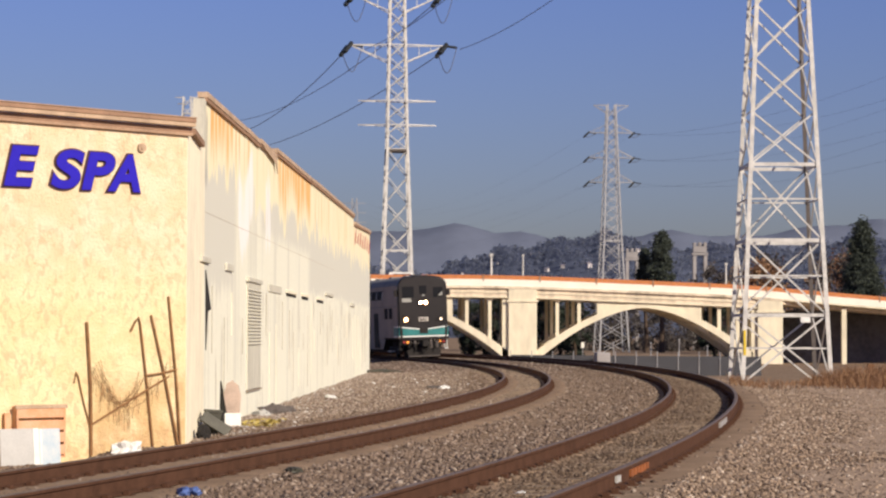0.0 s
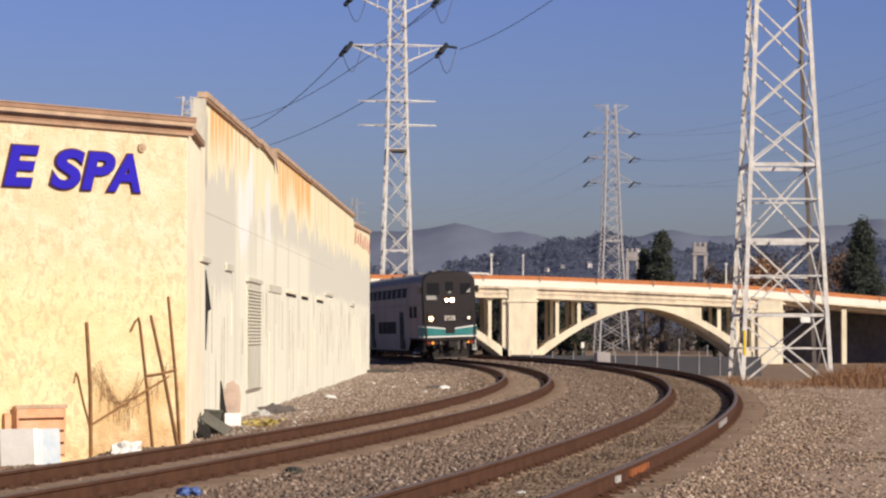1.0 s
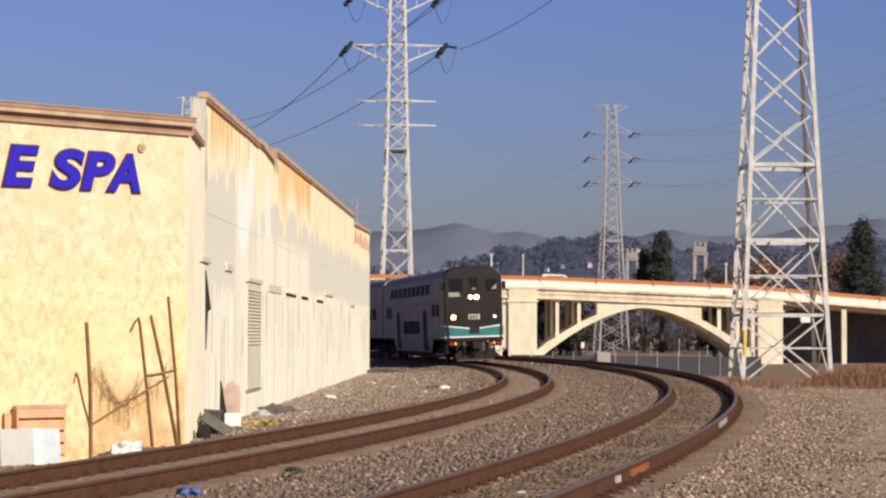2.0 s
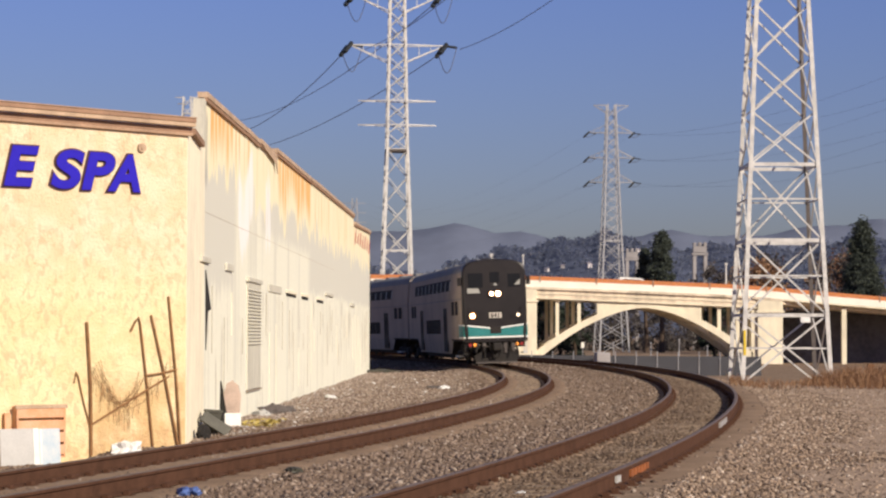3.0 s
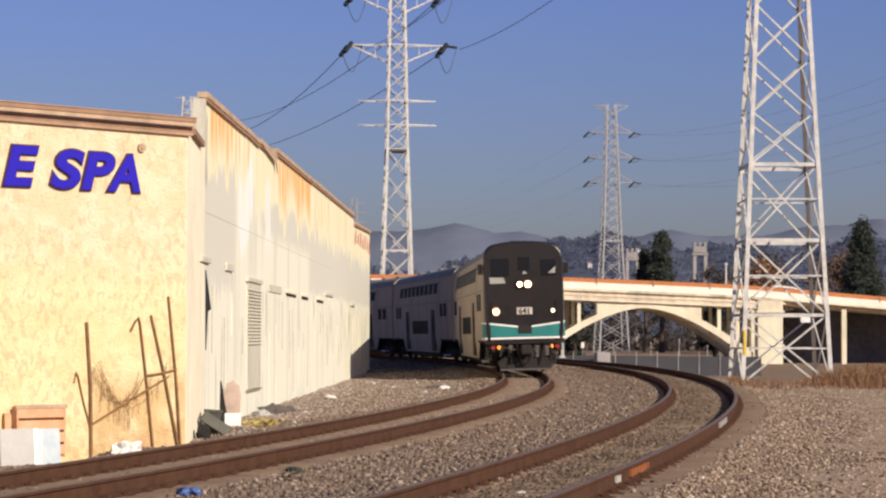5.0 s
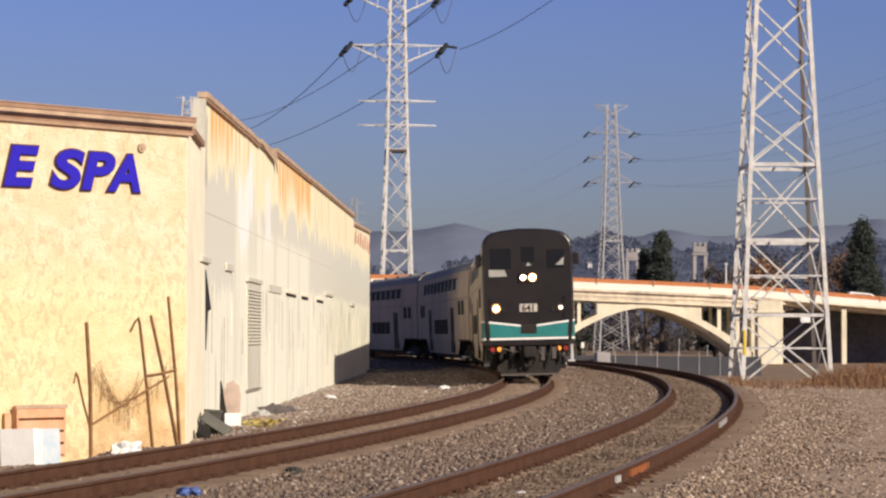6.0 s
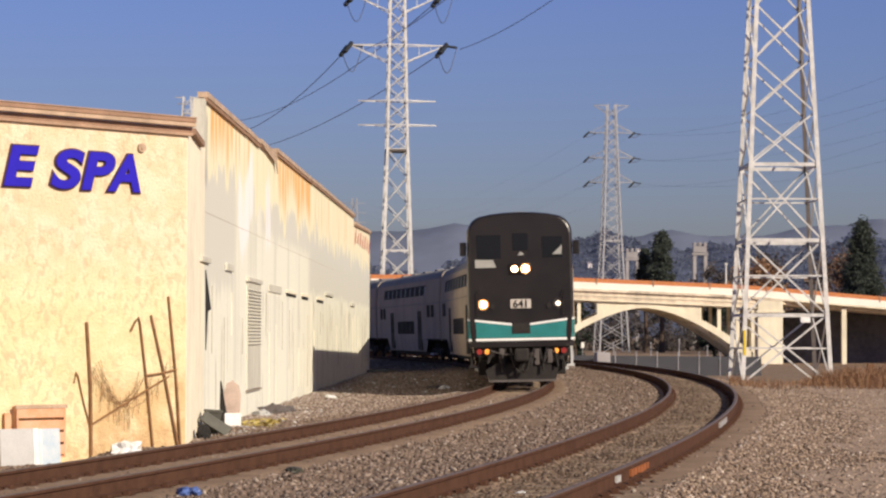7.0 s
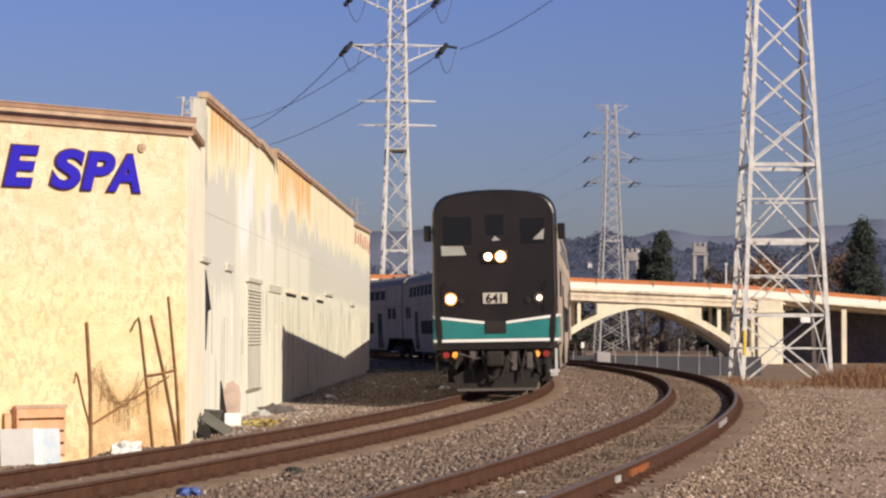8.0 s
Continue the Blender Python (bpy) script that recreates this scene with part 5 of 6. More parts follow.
ROAD_CAR = make_car_on_bridge()


# ---- distance ----
def hill(name, label, dist, crest, depth, material, x0, x1, n=90, seed=0):
    xs, rows = np.linspace(x0, x1, n), 14
    vs, fs = [], []
    for j in range(rows):
        u = j / (rows - 1)
        for x in xs:
            z = -3 + (crest(x) + 3) * smooth(u) + (noise.fractal((x * 0.01, u * 4, seed), 1.0, 2.0, 4) * 0.05 * crest(x)) * u
            vs.append((x, dist + depth * u, float(z)))
    for j in range(rows - 1):
        for i in range(n - 1):
            a = j * n + i
            fs.append((a, a + 1, a + n + 1, a + n))
    me = bpy.data.meshes.new(name)
    me.from_pydata(vs, [], fs)
    me.materials.append(material)
    for f in me.polygons:
        f.use_smooth = True
    return tagged(new(name, me), label, "hills", kind="structure")


def far_crest(x):
    return 160 + 17 * math.exp(-((x + 5) / 75) ** 2) + 8 * math.exp(-((x + 120) / 60) ** 2) + 22 * math.exp(-((x - 700) / 160) ** 2) + 5 * math.sin(x * 0.021) + 3 * math.sin(x * 0.057)


def near_crest(x):
    return 44 + 8 * np.exp(-((x - 75) / 55) ** 2) + 7 * np.exp(-((x - 260) / 100) ** 2) - 11 * np.exp(-((x + 10) / 40) ** 2) + 2.0 * np.sin(x * 0.09) + 1.6 * np.sin(x * 0.23)


FAR = 2.0      # the hillside lies this much farther off than its plan
hill("backdrop_mountains", "mountain ridge on the horizon, tinted blue-grey for haze", 3200, far_crest, 400, M_HILL_FAR, -1500, 1900, 160, 3)
hillside = hill("backdrop_hillside", "haze-tinted wooded hillside dotted with pale houses", 900, near_crest, 330, M_HILL_NEAR, -500, 700, 160, 8)
for v in hillside.data.vertices:
    v.co = (v.co.x * FAR, v.co.y * FAR, EYE_HEIGHT + FAR * (v.co.z - EYE_HEIGHT))


def hill_at(x, u):
    return FAR * (900 + 330 * u), EYE_HEIGHT + FAR * (-3 - EYE_HEIGHT + (near_crest(x) + 3) * smooth(u))


def make_house(m, w, d, h):
    hs = empty("house", "small pale hillside house with brown gable roof", "house", "hillside houses", m)
    part("wall", boxed(-w / 2, w / 2, -d / 2, d / 2, -2, h), M_HOUSE, hs)
    bm = bmesh.new()
    prism(bm, [(-d / 2 - 0.4, h), (d / 2 + 0.4, h), (0, h + 2.2)], "x", -w / 2 - 0.4, w / 2 + 0.4)
    part("roof", bm, M_TILE, hs)
    for x in (-w / 4, w / 4):
        part("window", boxed(x - 0.9, x + 0.9, -d / 2 - 0.05, -d / 2 + 0.05, h * 0.35, h * 0.75), M_TILE, hs)
    return hs


rs = random.Random(5)
base = None
# bearing (metres across per hundred away), height up the slope, size
for bearing, u, size in ((-0.72, 0.62, 1.0), (0.42, 0.60, 0.9), (3.9, 0.86, 0.8), (4.25, 0.87, 0.7), (0.85, 0.72, 0.7), (1.55, 0.70, 0.6), (4.6, 0.66, 1.0), (5.3, 0.64, 1.0), (6.45, 0.64, 1.3), (7.9, 0.72, 0.8), (8.6, 0.78, 1.2), (2.4, 0.76, 0.6), (11.8, 0.70, 0.7)):
    x = bearing / 100 * (900 + 330 * u)
    m = pose(FAR * x, *hill_at(x, u), 0, 0, rs.uniform(-40, 40)) @ Matrix.Scale(0.72 * size, 4)
    if base is None:
        base = make_house(m, 7.5, 6.0, 4.2)
    else:
        copy_thing(base, m)


def hill_scrub():
    """Crowns of loose leaf clumps all over the slope, taller along its crest."""
    r = np.random.RandomState(9)
    n, k = 3600, 24
    x, u = r.uniform(-70, 340, n), r.uniform(0.2, 1.0, n) ** 0.5
    y, z = hill_at(x, u)
    s = FAR * r.uniform(0.6, 1.9, n) * (1 + 1.1 * (u > 0.93) * r.rand(n) ** 2)
    x = FAR * x
    d = r.randn(n, k, 3)
    d /= np.linalg.norm(d, axis=2)[:, :, None]
    c = np.stack([x, y, z + 0.7 * s], -1)[:, None] + d * (r.rand(n, k, 1) ** 0.5) * s[:, None, None] * (1.0, 1.0, 0.9)
    a = r.randn(n, k, 3)
    a /= np.linalg.norm(a, axis=2)[:, :, None]
    b = np.cross(a, d)
    w = 0.34 * s[:, None, None]
    quad = np.stack([c - a * w, c + b * w, c + a * w, c - b * w], 2).reshape(-1, 3)
    me = bpy.data.meshes.new("hillside_scrub")
    me.from_pydata(quad.tolist(), [], np.arange(len(quad)).reshape(-1, 4).tolist())
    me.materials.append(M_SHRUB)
    tagged(new("hillside_scrub", me), "trees and scrub covering the hillside, tinted blue-grey for haze", "scrub", kind="stuff")


hill_scrub()


# ---- trees ----
def make_tree(name, label, m, height, radius, trunk_h, shape, count, leaf, seed, material=None, group=""):
    tr = empty(name, label, "tree", group, m)
    r = np.random.RandomState(seed)
    bm = bmesh.new()
    tube(bm, [(0.15 * math.sin(k), 0.1 * math.cos(k * 1.7), height * 0.85 * k / 8 - 0.3) for k in range(9)], lambda u: max(0.04, (0.035 + 0.02) * height * 0.5 * (1 - u)), 8)
    for k in range(10):
        a, z = r.rand() * 6.28, height * (0.25 + 0.5 * r.rand())
        e = radius * 0.7 * shape(z / height)
        tube(bm, [(0, 0, z), (e * 0.5 * math.cos(a), e * 0.5 * math.sin(a), z + 0.05 * height), (e * math.cos(a), e * math.sin(a), z + 0.12 * height)], lambda u: 0.02 * height * 0.25 * (1.15 - u), 5)
    part("trunk", bm, M_BARK, tr)
    # clumps of many small leaf blades with an uneven outline
    nc = max(14, count // 75)
    cz = trunk_h + (1 - trunk_h) * r.rand(nc) ** 0.9
    ca, cr = r.rand(nc) * 6.283, np.sqrt(r.rand(nc)) * np.array([shape(z) for z in cz]) * radius * (0.75 + 0.45 * r.rand(nc))
    pick = r.randint(0, nc, count)
    size = radius * 0.26 * (0.6 + 0.8 * r.rand(nc))
    off = r.randn(count, 3) * size[pick][:, None] * (0.5, 0.5, 0.45)
    c = np.stack([cr[pick] * np.cos(ca[pick]), cr[pick] * np.sin(ca[pick]), cz[pick] * height], -1) + off
    a = r.randn(count, 3)
    a /= np.linalg.norm(a, axis=1)[:, None]
    b = np.cross(a, r.randn(count, 3))
    b /= np.linalg.norm(b, axis=1)[:, None]
    s = leaf * (0.6 + 0.9 * r.rand(count, 1))
    quad = np.stack([c - a * s, c + b * s * 0.45, c + a * s, c - b * s * 0.45], 1).reshape(-1, 3)
    me = bpy.data.meshes.new("crown")
    me.from_pydata(quad.tolist(), [], np.arange(4 * count).reshape(-1, 4).tolist())
    me.materials.append(material or M_FOREST)
    ob = new("crown", me)
    ob.parent = tr
    return tr


def cypress(u):
    return max(0.05, math.sin(math.pi * min(1, 0.12 + 0.86 * u)) ** 0.6)


def pine(u):
    return max(0.10, min(1.0, 1.9 * (1.05 - u)) * min(1.0, 0.65 + 1.1 * u))


def roundish(u):
    return max(0.1, math.sin(math.pi * min(1, max(0.03, u * 0.92 + 0.04))) ** 0.5)


make_tree("tree", "tall dark green cypress tree behind the bridge", pose(43.5, 450, -2.4), 24.4, 2.6, 0.45, cypress, 12000, 0.30, 21)
make_tree("tree", "lower dark green conifer behind the bridge", pose(40.9, 456, -2.4), 20.9, 2.2, 0.5, cypress, 8000, 0.30, 22)
make_tree("tree", "large dark broad-crowned pine tree", pose(61.6, 332, -2.4), 20.2, 3.1, 0.12, pine, 26000, 0.24, 23)
for i, (x, y, hgt, rad) in enumerate(((58, 420, 18, 6), (53, 440, 17, 5), (66, 455, 19, 6), (74, 420, 18.5, 6), (70, 400, 17, 6), (82, 460, 19, 7), (90, 420, 18, 7))):
    make_tree("tree", "brownish leafy tree in the band behind the bridge", pose(x, y, -2.4), hgt, rad, 0.1, roundish, 3000, 0.4, 30 + i, group="trees behind the bridge",
              material=M_WEED if i in (0, 3, 5) else M_BROWNLEAF)
for i, x in enumerate((8, 15, 21, 28, 35, 42, 49, 56, 63, 70, 78)):
    make_tree("tree", "dark shrubby tree seen under the bridge arches", pose(x, 488 + 9 * (i % 3), -2.4), 9.5 + 0.9 * (i % 3), 5.6, 0.03, roundish, 3200, 0.34, 60 + i, group="trees under the bridge",
              material=M_BROWNLEAF)
for i, (x, hgt) in enumerate(((-1.5, 8.0), (3.5, 9.8), (7.0, 9.0), (13.6, 9.9), (15.6, 9.6), (17.8, 9.4), (36.2, 8.6), (39.5, 8.8))):
    make_tree("tree", "leafy tree close behind the bridge columns, coloured dark for shade", pose(x, 303 + 3 * (i % 2), -2.4), hgt, 2.3, 0.02, roundish, 3000, 0.22, 90 + i, group="trees behind the columns", material=M_LEAF)


# ---- sign letters on the front wall ----
READ = Matrix.Identity(4)
READ.col[0][:3], READ.col[1][:3], READ.col[2][:3], READ.col[3][:3] = -FRONT_DIR, (0, 0, 1), FRONT_OUT, CORNER


def sign_letter(ch, x0, x1, z0, z1):
    """A raised italic letter with a dark edge; x0 to x1 is its span to the corner's reading side."""
    def fitted(name, material, parent, depth, bold, grow, at):
        ob = text_mesh(name, ch, 1.0, material, parent, Matrix.Identity(4), depth, 0.20, bold)
        co = np.array([v.co for v in ob.data.vertices])
        lo, hi = co.min(0), co.max(0)
        w, h = x1 - x0 + 2 * grow, z1 - z0 + 2 * grow
        for v in ob.data.vertices:
            v.co = ((v.co.x - lo[0]) / (hi[0] - lo[0]) * w - w / 2, (v.co.y - lo[1]) / (hi[1] - lo[1]) * h - grow, v.co.z + at)
        return ob

    ob = fitted("sign_letter", M_BLUE, None, 0.06, 0.036, 0.0, 0.0)
    fitted("letter_edge", M_MAROON, ob, 0.03, 0.055, 0.026, -0.012)
    ob.data.materials.append(M_MAROON)
    for f in ob.data.polygons:
        f.material_index = 1 if abs(f.normal.z) < 0.5 else 0
    ob.matrix_basis = READ @ Matrix.Translation(((x0 + x1) / 2, z0, 0.032))
    return tagged(ob, "large raised blue italic letter on the stucco wall", "sign letter", "wall sign letters")


for ch, x0, x1, z0, z1 in (("E", -3.43, -2.81, 3.77, 4.43), ("S", -2.59, -1.98, 3.76, 4.41), ("P", -2.03, -1.41, 3.76, 4.39), ("A", -1.55, -0.93, 3.755, 4.38)):
    sign_letter(ch, x0, x1, z0, z1)

bm = bmesh.new()
cyl(bm, (0, 0, 0), 0.075, 0.0, 0.05, "y", 20)
cyl(bm, (0, 0, 0), 0.035, 0.05, 0.07, "y", 12)
cap = part("wall_vent", bm, M_TRIM_PALE)
cap.matrix_basis = FRONT @ pose(0.89, 0, 4.51)
tagged(cap, "small round vent cap on the stucco wall", "vent")


# ---- broken fence by the wall ----
def rod(name, pts, r, label, material=M_POST, category="post", group="broken iron fence"):
    """A bent rod given by points (along the front wall, out of it, height)."""
    ob = part(name, tube(bmesh.new(), [FRONT @ Vector((a, 0.42 * out, z)) for a, out, z in pts], r, 7), material)
    return tagged(ob, label, category, group)


rod("fence_post", [(1.80, 0.09, -0.62), (1.82, 0.085, 0.5), (1.90, 0.07, 1.58)], 0.027, "rusty upright iron fence post by the stucco wall")
rod("fence_post", [(1.80, 0.05, -0.2), (1.94, 0.05, 0.25), (2.05, 0.05, 0.70), (2.08, 0.05, 0.76), (2.12, 0.05, 0.58)], 0.014, "thin rusty rod with a hooked end")
rod("fence_post", [(0.64, 0.09, -0.55), (0.76, 0.08, 0.5), (0.90, 0.07, 1.56), (0.93, 0.07, 1.66), (0.99, 0.07, 1.60), (1.08, 0.07, 1.43)], 0.019, "rusty fence post with a bent hooked top")
rod("fence_post", [(0.17, 0.12, -0.50), (0.41, 0.09, 0.6), (0.69, 0.06, 1.70)], 0.020, "leaning rusty iron fence post")
rod("fence_post", [(0.12, 0.10, -0.50), (0.20, 0.08, 0.6), (0.36, 0.06, 2.02)], 0.020, "tall leaning rusty iron post at the corner")
rod("fence_rail", [(1.80, 0.14, -0.10), (1.1, 0.13, 0.28), (0.36, 0.13, 0.67)], 0.016, "slanting rusty rail leaning on the posts", category="rail")
rod("fence_rail", [(0.80, 0.12, 0.69), (0.5, 0.12, 0.73), (0.20, 0.11, 0.79)], 0.015, "short rusty rail between posts", category="rail")


def dead_vines():
    r = random.Random(8)
    bm = bmesh.new()
    for k in range(7):
        x0, x1, dip = r.uniform(1.62, 1.80), r.uniform(0.62, 0.95), r.uniform(0.42, 0.62)
        z0, z1 = r.uniform(0.75, 1.0), r.uniform(0.45, 0.75)
        pts = []
        for u in range(15):
            v = u / 14
            pts.append(FRONT @ Vector((x0 + (x1 - x0) * v + r.uniform(-0.015, 0.015), 0.05, z0 + (z1 - z0) * v - dip * math.sin(math.pi * v) ** 0.8 + r.uniform(-0.035, 0.035))))
        tube(bm, pts, 0.0042, 4)
    for k in range(34):
        x = r.choice((r.uniform(1.5, 1.78), r.uniform(0.25, 0.75), r.uniform(0.9, 1.5)))
        z = 0.25 + 0.55 * abs((x - 1.2) / 0.8) + r.uniform(-0.2, 0.15)
        pts = [Vector((x, 0.04, z))]
        for j in range(4):
            pts.append(pts[-1] + Vector((r.uniform(-0.02, 0.02), r.uniform(-0.01, 0.01), -r.uniform(0.04, 0.13))))
        tube(bm, [FRONT @ p for p in pts], 0.0034, 4)
    ob = part("dry_vine", bm, M_VINE)
    tagged(ob, "tangled dry brown vine hanging on the fence", "vine", kind="stuff")


dead_vines()


# ---- rubbish along the wall ----
def ground_at(x, y):
    return float(ground_z(np.array([x]), np.array([y]))[0])


def leaning(name, label, category, m, parts):
    ob = empty(name, label, category, m=m)
    for nm, b, material in parts:
        part(nm, b, material, ob)
    return ob


def front_pose(x, out, z, turn=0.0, lean=0.0):
    return FRONT @ pose(x, out, z, lean, 0, turn)


leaning("board", "dirty grey board leaning by the track", "board", front_pose(3.24, 0.34, -0.72, 0, 6), [("panel", boxed(-0.34, 0.34, -0.02, 0.02, 0.0, 0.59, bevel=0.006), M_GREYBOARD), ("edge_strip", boxed(-0.34, -0.24, 0.021, 0.03, 0.0, 0.59), M_PLASTIC_W)])
leaning("board", "pale blue stained board leaning by the track", "board", front_pose(2.70, 0.32, -0.72, 0, 6), [("panel", boxed(-0.19, 0.19, -0.02, 0.02, 0.0, 0.58, bevel=0.006), M_PALEBLUE), ("edge_strip", boxed(0.14, 0.18, 0.021, 0.03, 0.0, 0.58), M_PLASTIC_W)])
crate_parts = []
for k in range(4):
    crate_parts.append(("slat", boxed(-0.42, 0.42, -0.30, -0.27, 0.05 + 0.2 * k, 0.21 + 0.2 * k, bevel=0.008), M_ORANGEWOOD))
    crate_parts.append(("slat", boxed(-0.42, 0.42, 0.27, 0.30, 0.05 + 0.2 * k, 0.21 + 0.2 * k, bevel=0.008), M_ORANGEWOOD))
for sx in (-0.42, 0.42):
    crate_parts.append(("end_panel", boxed(sx - 0.015, sx + 0.015, -0.30, 0.30, 0.0, 0.84), M_ORANGEWOOD))
crate_parts.append(("top_rail", boxed(-0.46, 0.46, 0.24, 0.33, 0.80, 0.86), M_TRIM_PALE))
crate_parts.append(("base", boxed(-0.42, 0.42, -0.28, 0.28, 0.0, 0.03), M_ORANGEWOOD))
leaning("crate", "broken orange-brown wooden crate against the wall", "crate", front_pose(2.78, 0.02, -0.62, 0, 0) @ Matrix.Diagonal((1, 0.5, 1, 1)), crate_parts)
leaning("plank", "orange-brown plank leaning beside the crate", "plank", front_pose(3.34, 0.12, -0.60, 0, 4), [("board", boxed(-0.05, 0.05, -0.02, 0.02, 0, 0.72), M_ORANGEWOOD)])


def lump(name, label, category, place, size, material, seed, squash=0.5):
    """A crumpled heap with an uneven surface."""
    bm = bmesh.new()
    bmesh.ops.create_icosphere(bm, subdivisions=3, radius=1.0)
    for v in bm.verts:
        k = 1 + 0.5 * noise.noise(v.co * 1.7 + Vector((seed, 0, 0))) + 0.25 * noise.noise(v.co * 4.5 + Vector((0, seed, 0)))
        v.co = Vector((v.co.x * size[0] * k, v.co.y * size[1] * k, max(-0.1, v.co.z * k) * size[2]))
    ob = part(name, bm, material)
    ob.matrix_basis = pose(place[0], place[1], ground_at(*place) + 0.02, 0, 0, seed * 40)
    return tagged(ob, label, category)


lump("plastic_sheet", "crumpled white plastic sheet beside the rail", "sheet", (-5.05, 36.3), (0.30, 0.22, 0.20), M_PLASTIC_W, 2)
lump("blue_bag", "blue plastic bag lying on the ballast", "bag", (-2.56, 22.9), (0.12, 0.2, 0.075), M_BLUEBAG, 5)
lump("scrap_lump", "dark heap of scrap against the side wall", "debris", (-3.72, 49.4), (0.13, 0.30, 0.19), M_SHADE_STEEL, 7)
lump("scrap_lump", "small dark scrap lying on the gravel by the wall", "debris", (-3.45, 50.5), (0.10, 0.22, 0.12), M_SHADE_STEEL, 8)
lump("rag", "pale rag lying on the gravel", "rag", (-3.05, 61.7), (0.16, 0.30, 0.09), M_PLASTIC_W, 9)
lump("rag", "dirty pale rag by the wall", "rag", (-3.9, 48.6), (0.12, 0.25, 0.12), M_GREYBOARD, 10)
lump("scrap_lump", "flat dark scrap lying near the wall end", "debris", (-2.85, 101.5), (0.45, 0.9, 0.14), M_JUNK, 11)
lump("scrap_lump", "dark litter heap on the gravel between track and wall", "debris", (-0.2, 72.0), (0.20, 0.40, 0.08), M_SHADE_STEEL, 12)
lump("rag", "white litter on the gravel between track and wall", "rag", (0.05, 71.2), (0.16, 0.3, 0.10), M_PLASTIC_W, 13)
lump("scrap_lump", "dark dirty clod on the ballast", "debris", (-1.75, 26.6), (0.10, 0.16, 0.06), M_JUNK, 14)
lump("rag", "white scrap on the ballast between the tracks", "rag", (0.75, 21.8), (0.03, 0.06, 0.025), M_PLASTIC_W, 15)

lump("black_bag", "black rubbish bag by the wall corner", "bag", (-4.16, 39.35), (0.10, 0.14, 0.22), M_SHADE, 21)

# scrap by the corner: bent dark panel, white board, weathered pink board, dark post
g = ground_at(-4.12, 40.1)
bm = bmesh.new()
for z0, z1, w0, w1 in ((0.0, 0.40, 0.10, 0.13), (0.404, 0.45, 0.15, 0.15)):
    lo = [bm.verts.new((x * w0, y * w0, z0)) for x, y in ((-1, -1), (1, -1), (1, 1), (-1, 1))]
    hi = [bm.verts.new((x * w1, y * w1, z1)) for x, y in ((-1, -1), (1, -1), (1, 1), (-1, 1))]
    bm.faces.new(lo[::-1]), bm.faces.new(hi)
    for k in range(4):
        bm.faces.new((lo[k], lo[(k + 1) % 4], hi[(k + 1) % 4], hi[k]))
ob = part("plastic_tub", bm, M_JUNK)
ob.matrix_basis = pose(-4.10, 40.2, g - 0.01, 0, 4, 15)
tagged(ob, "dark green-grey plastic tub with a rim by the wall corner", "tub")
ob = part("broken_panel", boxed(-0.28, 0.28, -0.025, 0.025, -0.10, 0.10, bevel=0.01), M_JUNK)
ob.matrix_basis = pose(-4.00, 39.92, g + 0.20, -20, 33, 6)
tagged(ob, "dark broken panel slumped against the tub", "panel")
ob = part("white_board", boxed(-0.15, 0.15, -0.015, 0.015, 0, 0.26, bevel=0.004), M_PLASTIC_W)
ob.matrix_basis = pose(-3.92, 42.3, ground_at(-3.92, 42.3), -10, 0, 4)
tagged(ob, "small white board leaning on scrap", "board")
bm = bmesh.new()
prism(bm, [(-0.16, 0), (0.14, 0), (0.17, 0.58), (0.12, 0.78), (0.0, 0.88), (-0.11, 0.82), (-0.17, 0.6)], "y", -0.02, 0.02)
ob = part("round_topped_board", bm, M_PINK)
ob.matrix_basis = pose(-4.07, 43.7, ground_at(-4.07, 43.7), -8, 0, 0)
tagged(ob, "faded pinkish round-topped board leaning on the wall", "board")
bm = bmesh.new()
prism(bm, [(-0.07, 0), (0.10, 0), (0.0, 0.5), (-0.06, 0.86), (-0.10, 0.86)], "y", -0.04, 0.04)
ob = part("dark_plank", bm, M_SHADE)
ob.matrix_basis = pose(-4.20, 43.5, ground_at(-4.2, 43.5), -6, 0, 0)
tagged(ob, "dark broken plank leaning on the wall", "plank")


def litter(name, label, count, x_range, y_range, size, material, seed):
    r = np.random.RandomState(seed)
    vs, fs = [], []
    for i in range(count):
        x, y = r.uniform(*x_range), r.uniform(*y_range)
        z, a, s = ground_at(x, y) + 0.015, r.uniform(0, 6.28), r.uniform(*size)
        c_, s_ = math.cos(a) * s, math.sin(a) * s
        t = r.uniform(0.0, 0.5) * s
        k = len(vs)
        for dx, dy, dz in ((-c_, -s_, 0), (s_ * 0.4, -c_ * 0.4, t), (c_, s_, t * 0.6), (-s_ * 0.4, c_ * 0.4, 0)):
            vs.append((x + dx, y + dy, z + dz))
        fs.append((k, k + 1, k + 2, k + 3))
    me = bpy.data.meshes.new(name)
    me.from_pydata(vs, [], fs)
    me.materials.append(material)
    tagged(new(name, me), label, "litter", kind="stuff")


litter("dry_litter", "yellow dry straw and wrappers by the wall", 420, (-3.9, -3.2), (42.5, 46.5), (0.03, 0.10), M_DRYGRASS, 2)
litter("rubble", "pale grey rubble and dust lying against the wall corner", 520, (-4.5, -3.5), (39.6, 49), (0.015, 0.05), M_GREYBOARD, 12)
litter("paper_litter", "scattered pale scraps of rubbish along the wall", 300, (-4.0, -2.7), (40.5, 75), (0.02, 0.07), M_PLASTIC_W, 3)
litter("paper_litter", "scattered pale scraps on the gravel inside the curve", 60, (-2.6, 1.2), (62, 92), (0.03, 0.10), M_PLASTIC_W, 4)


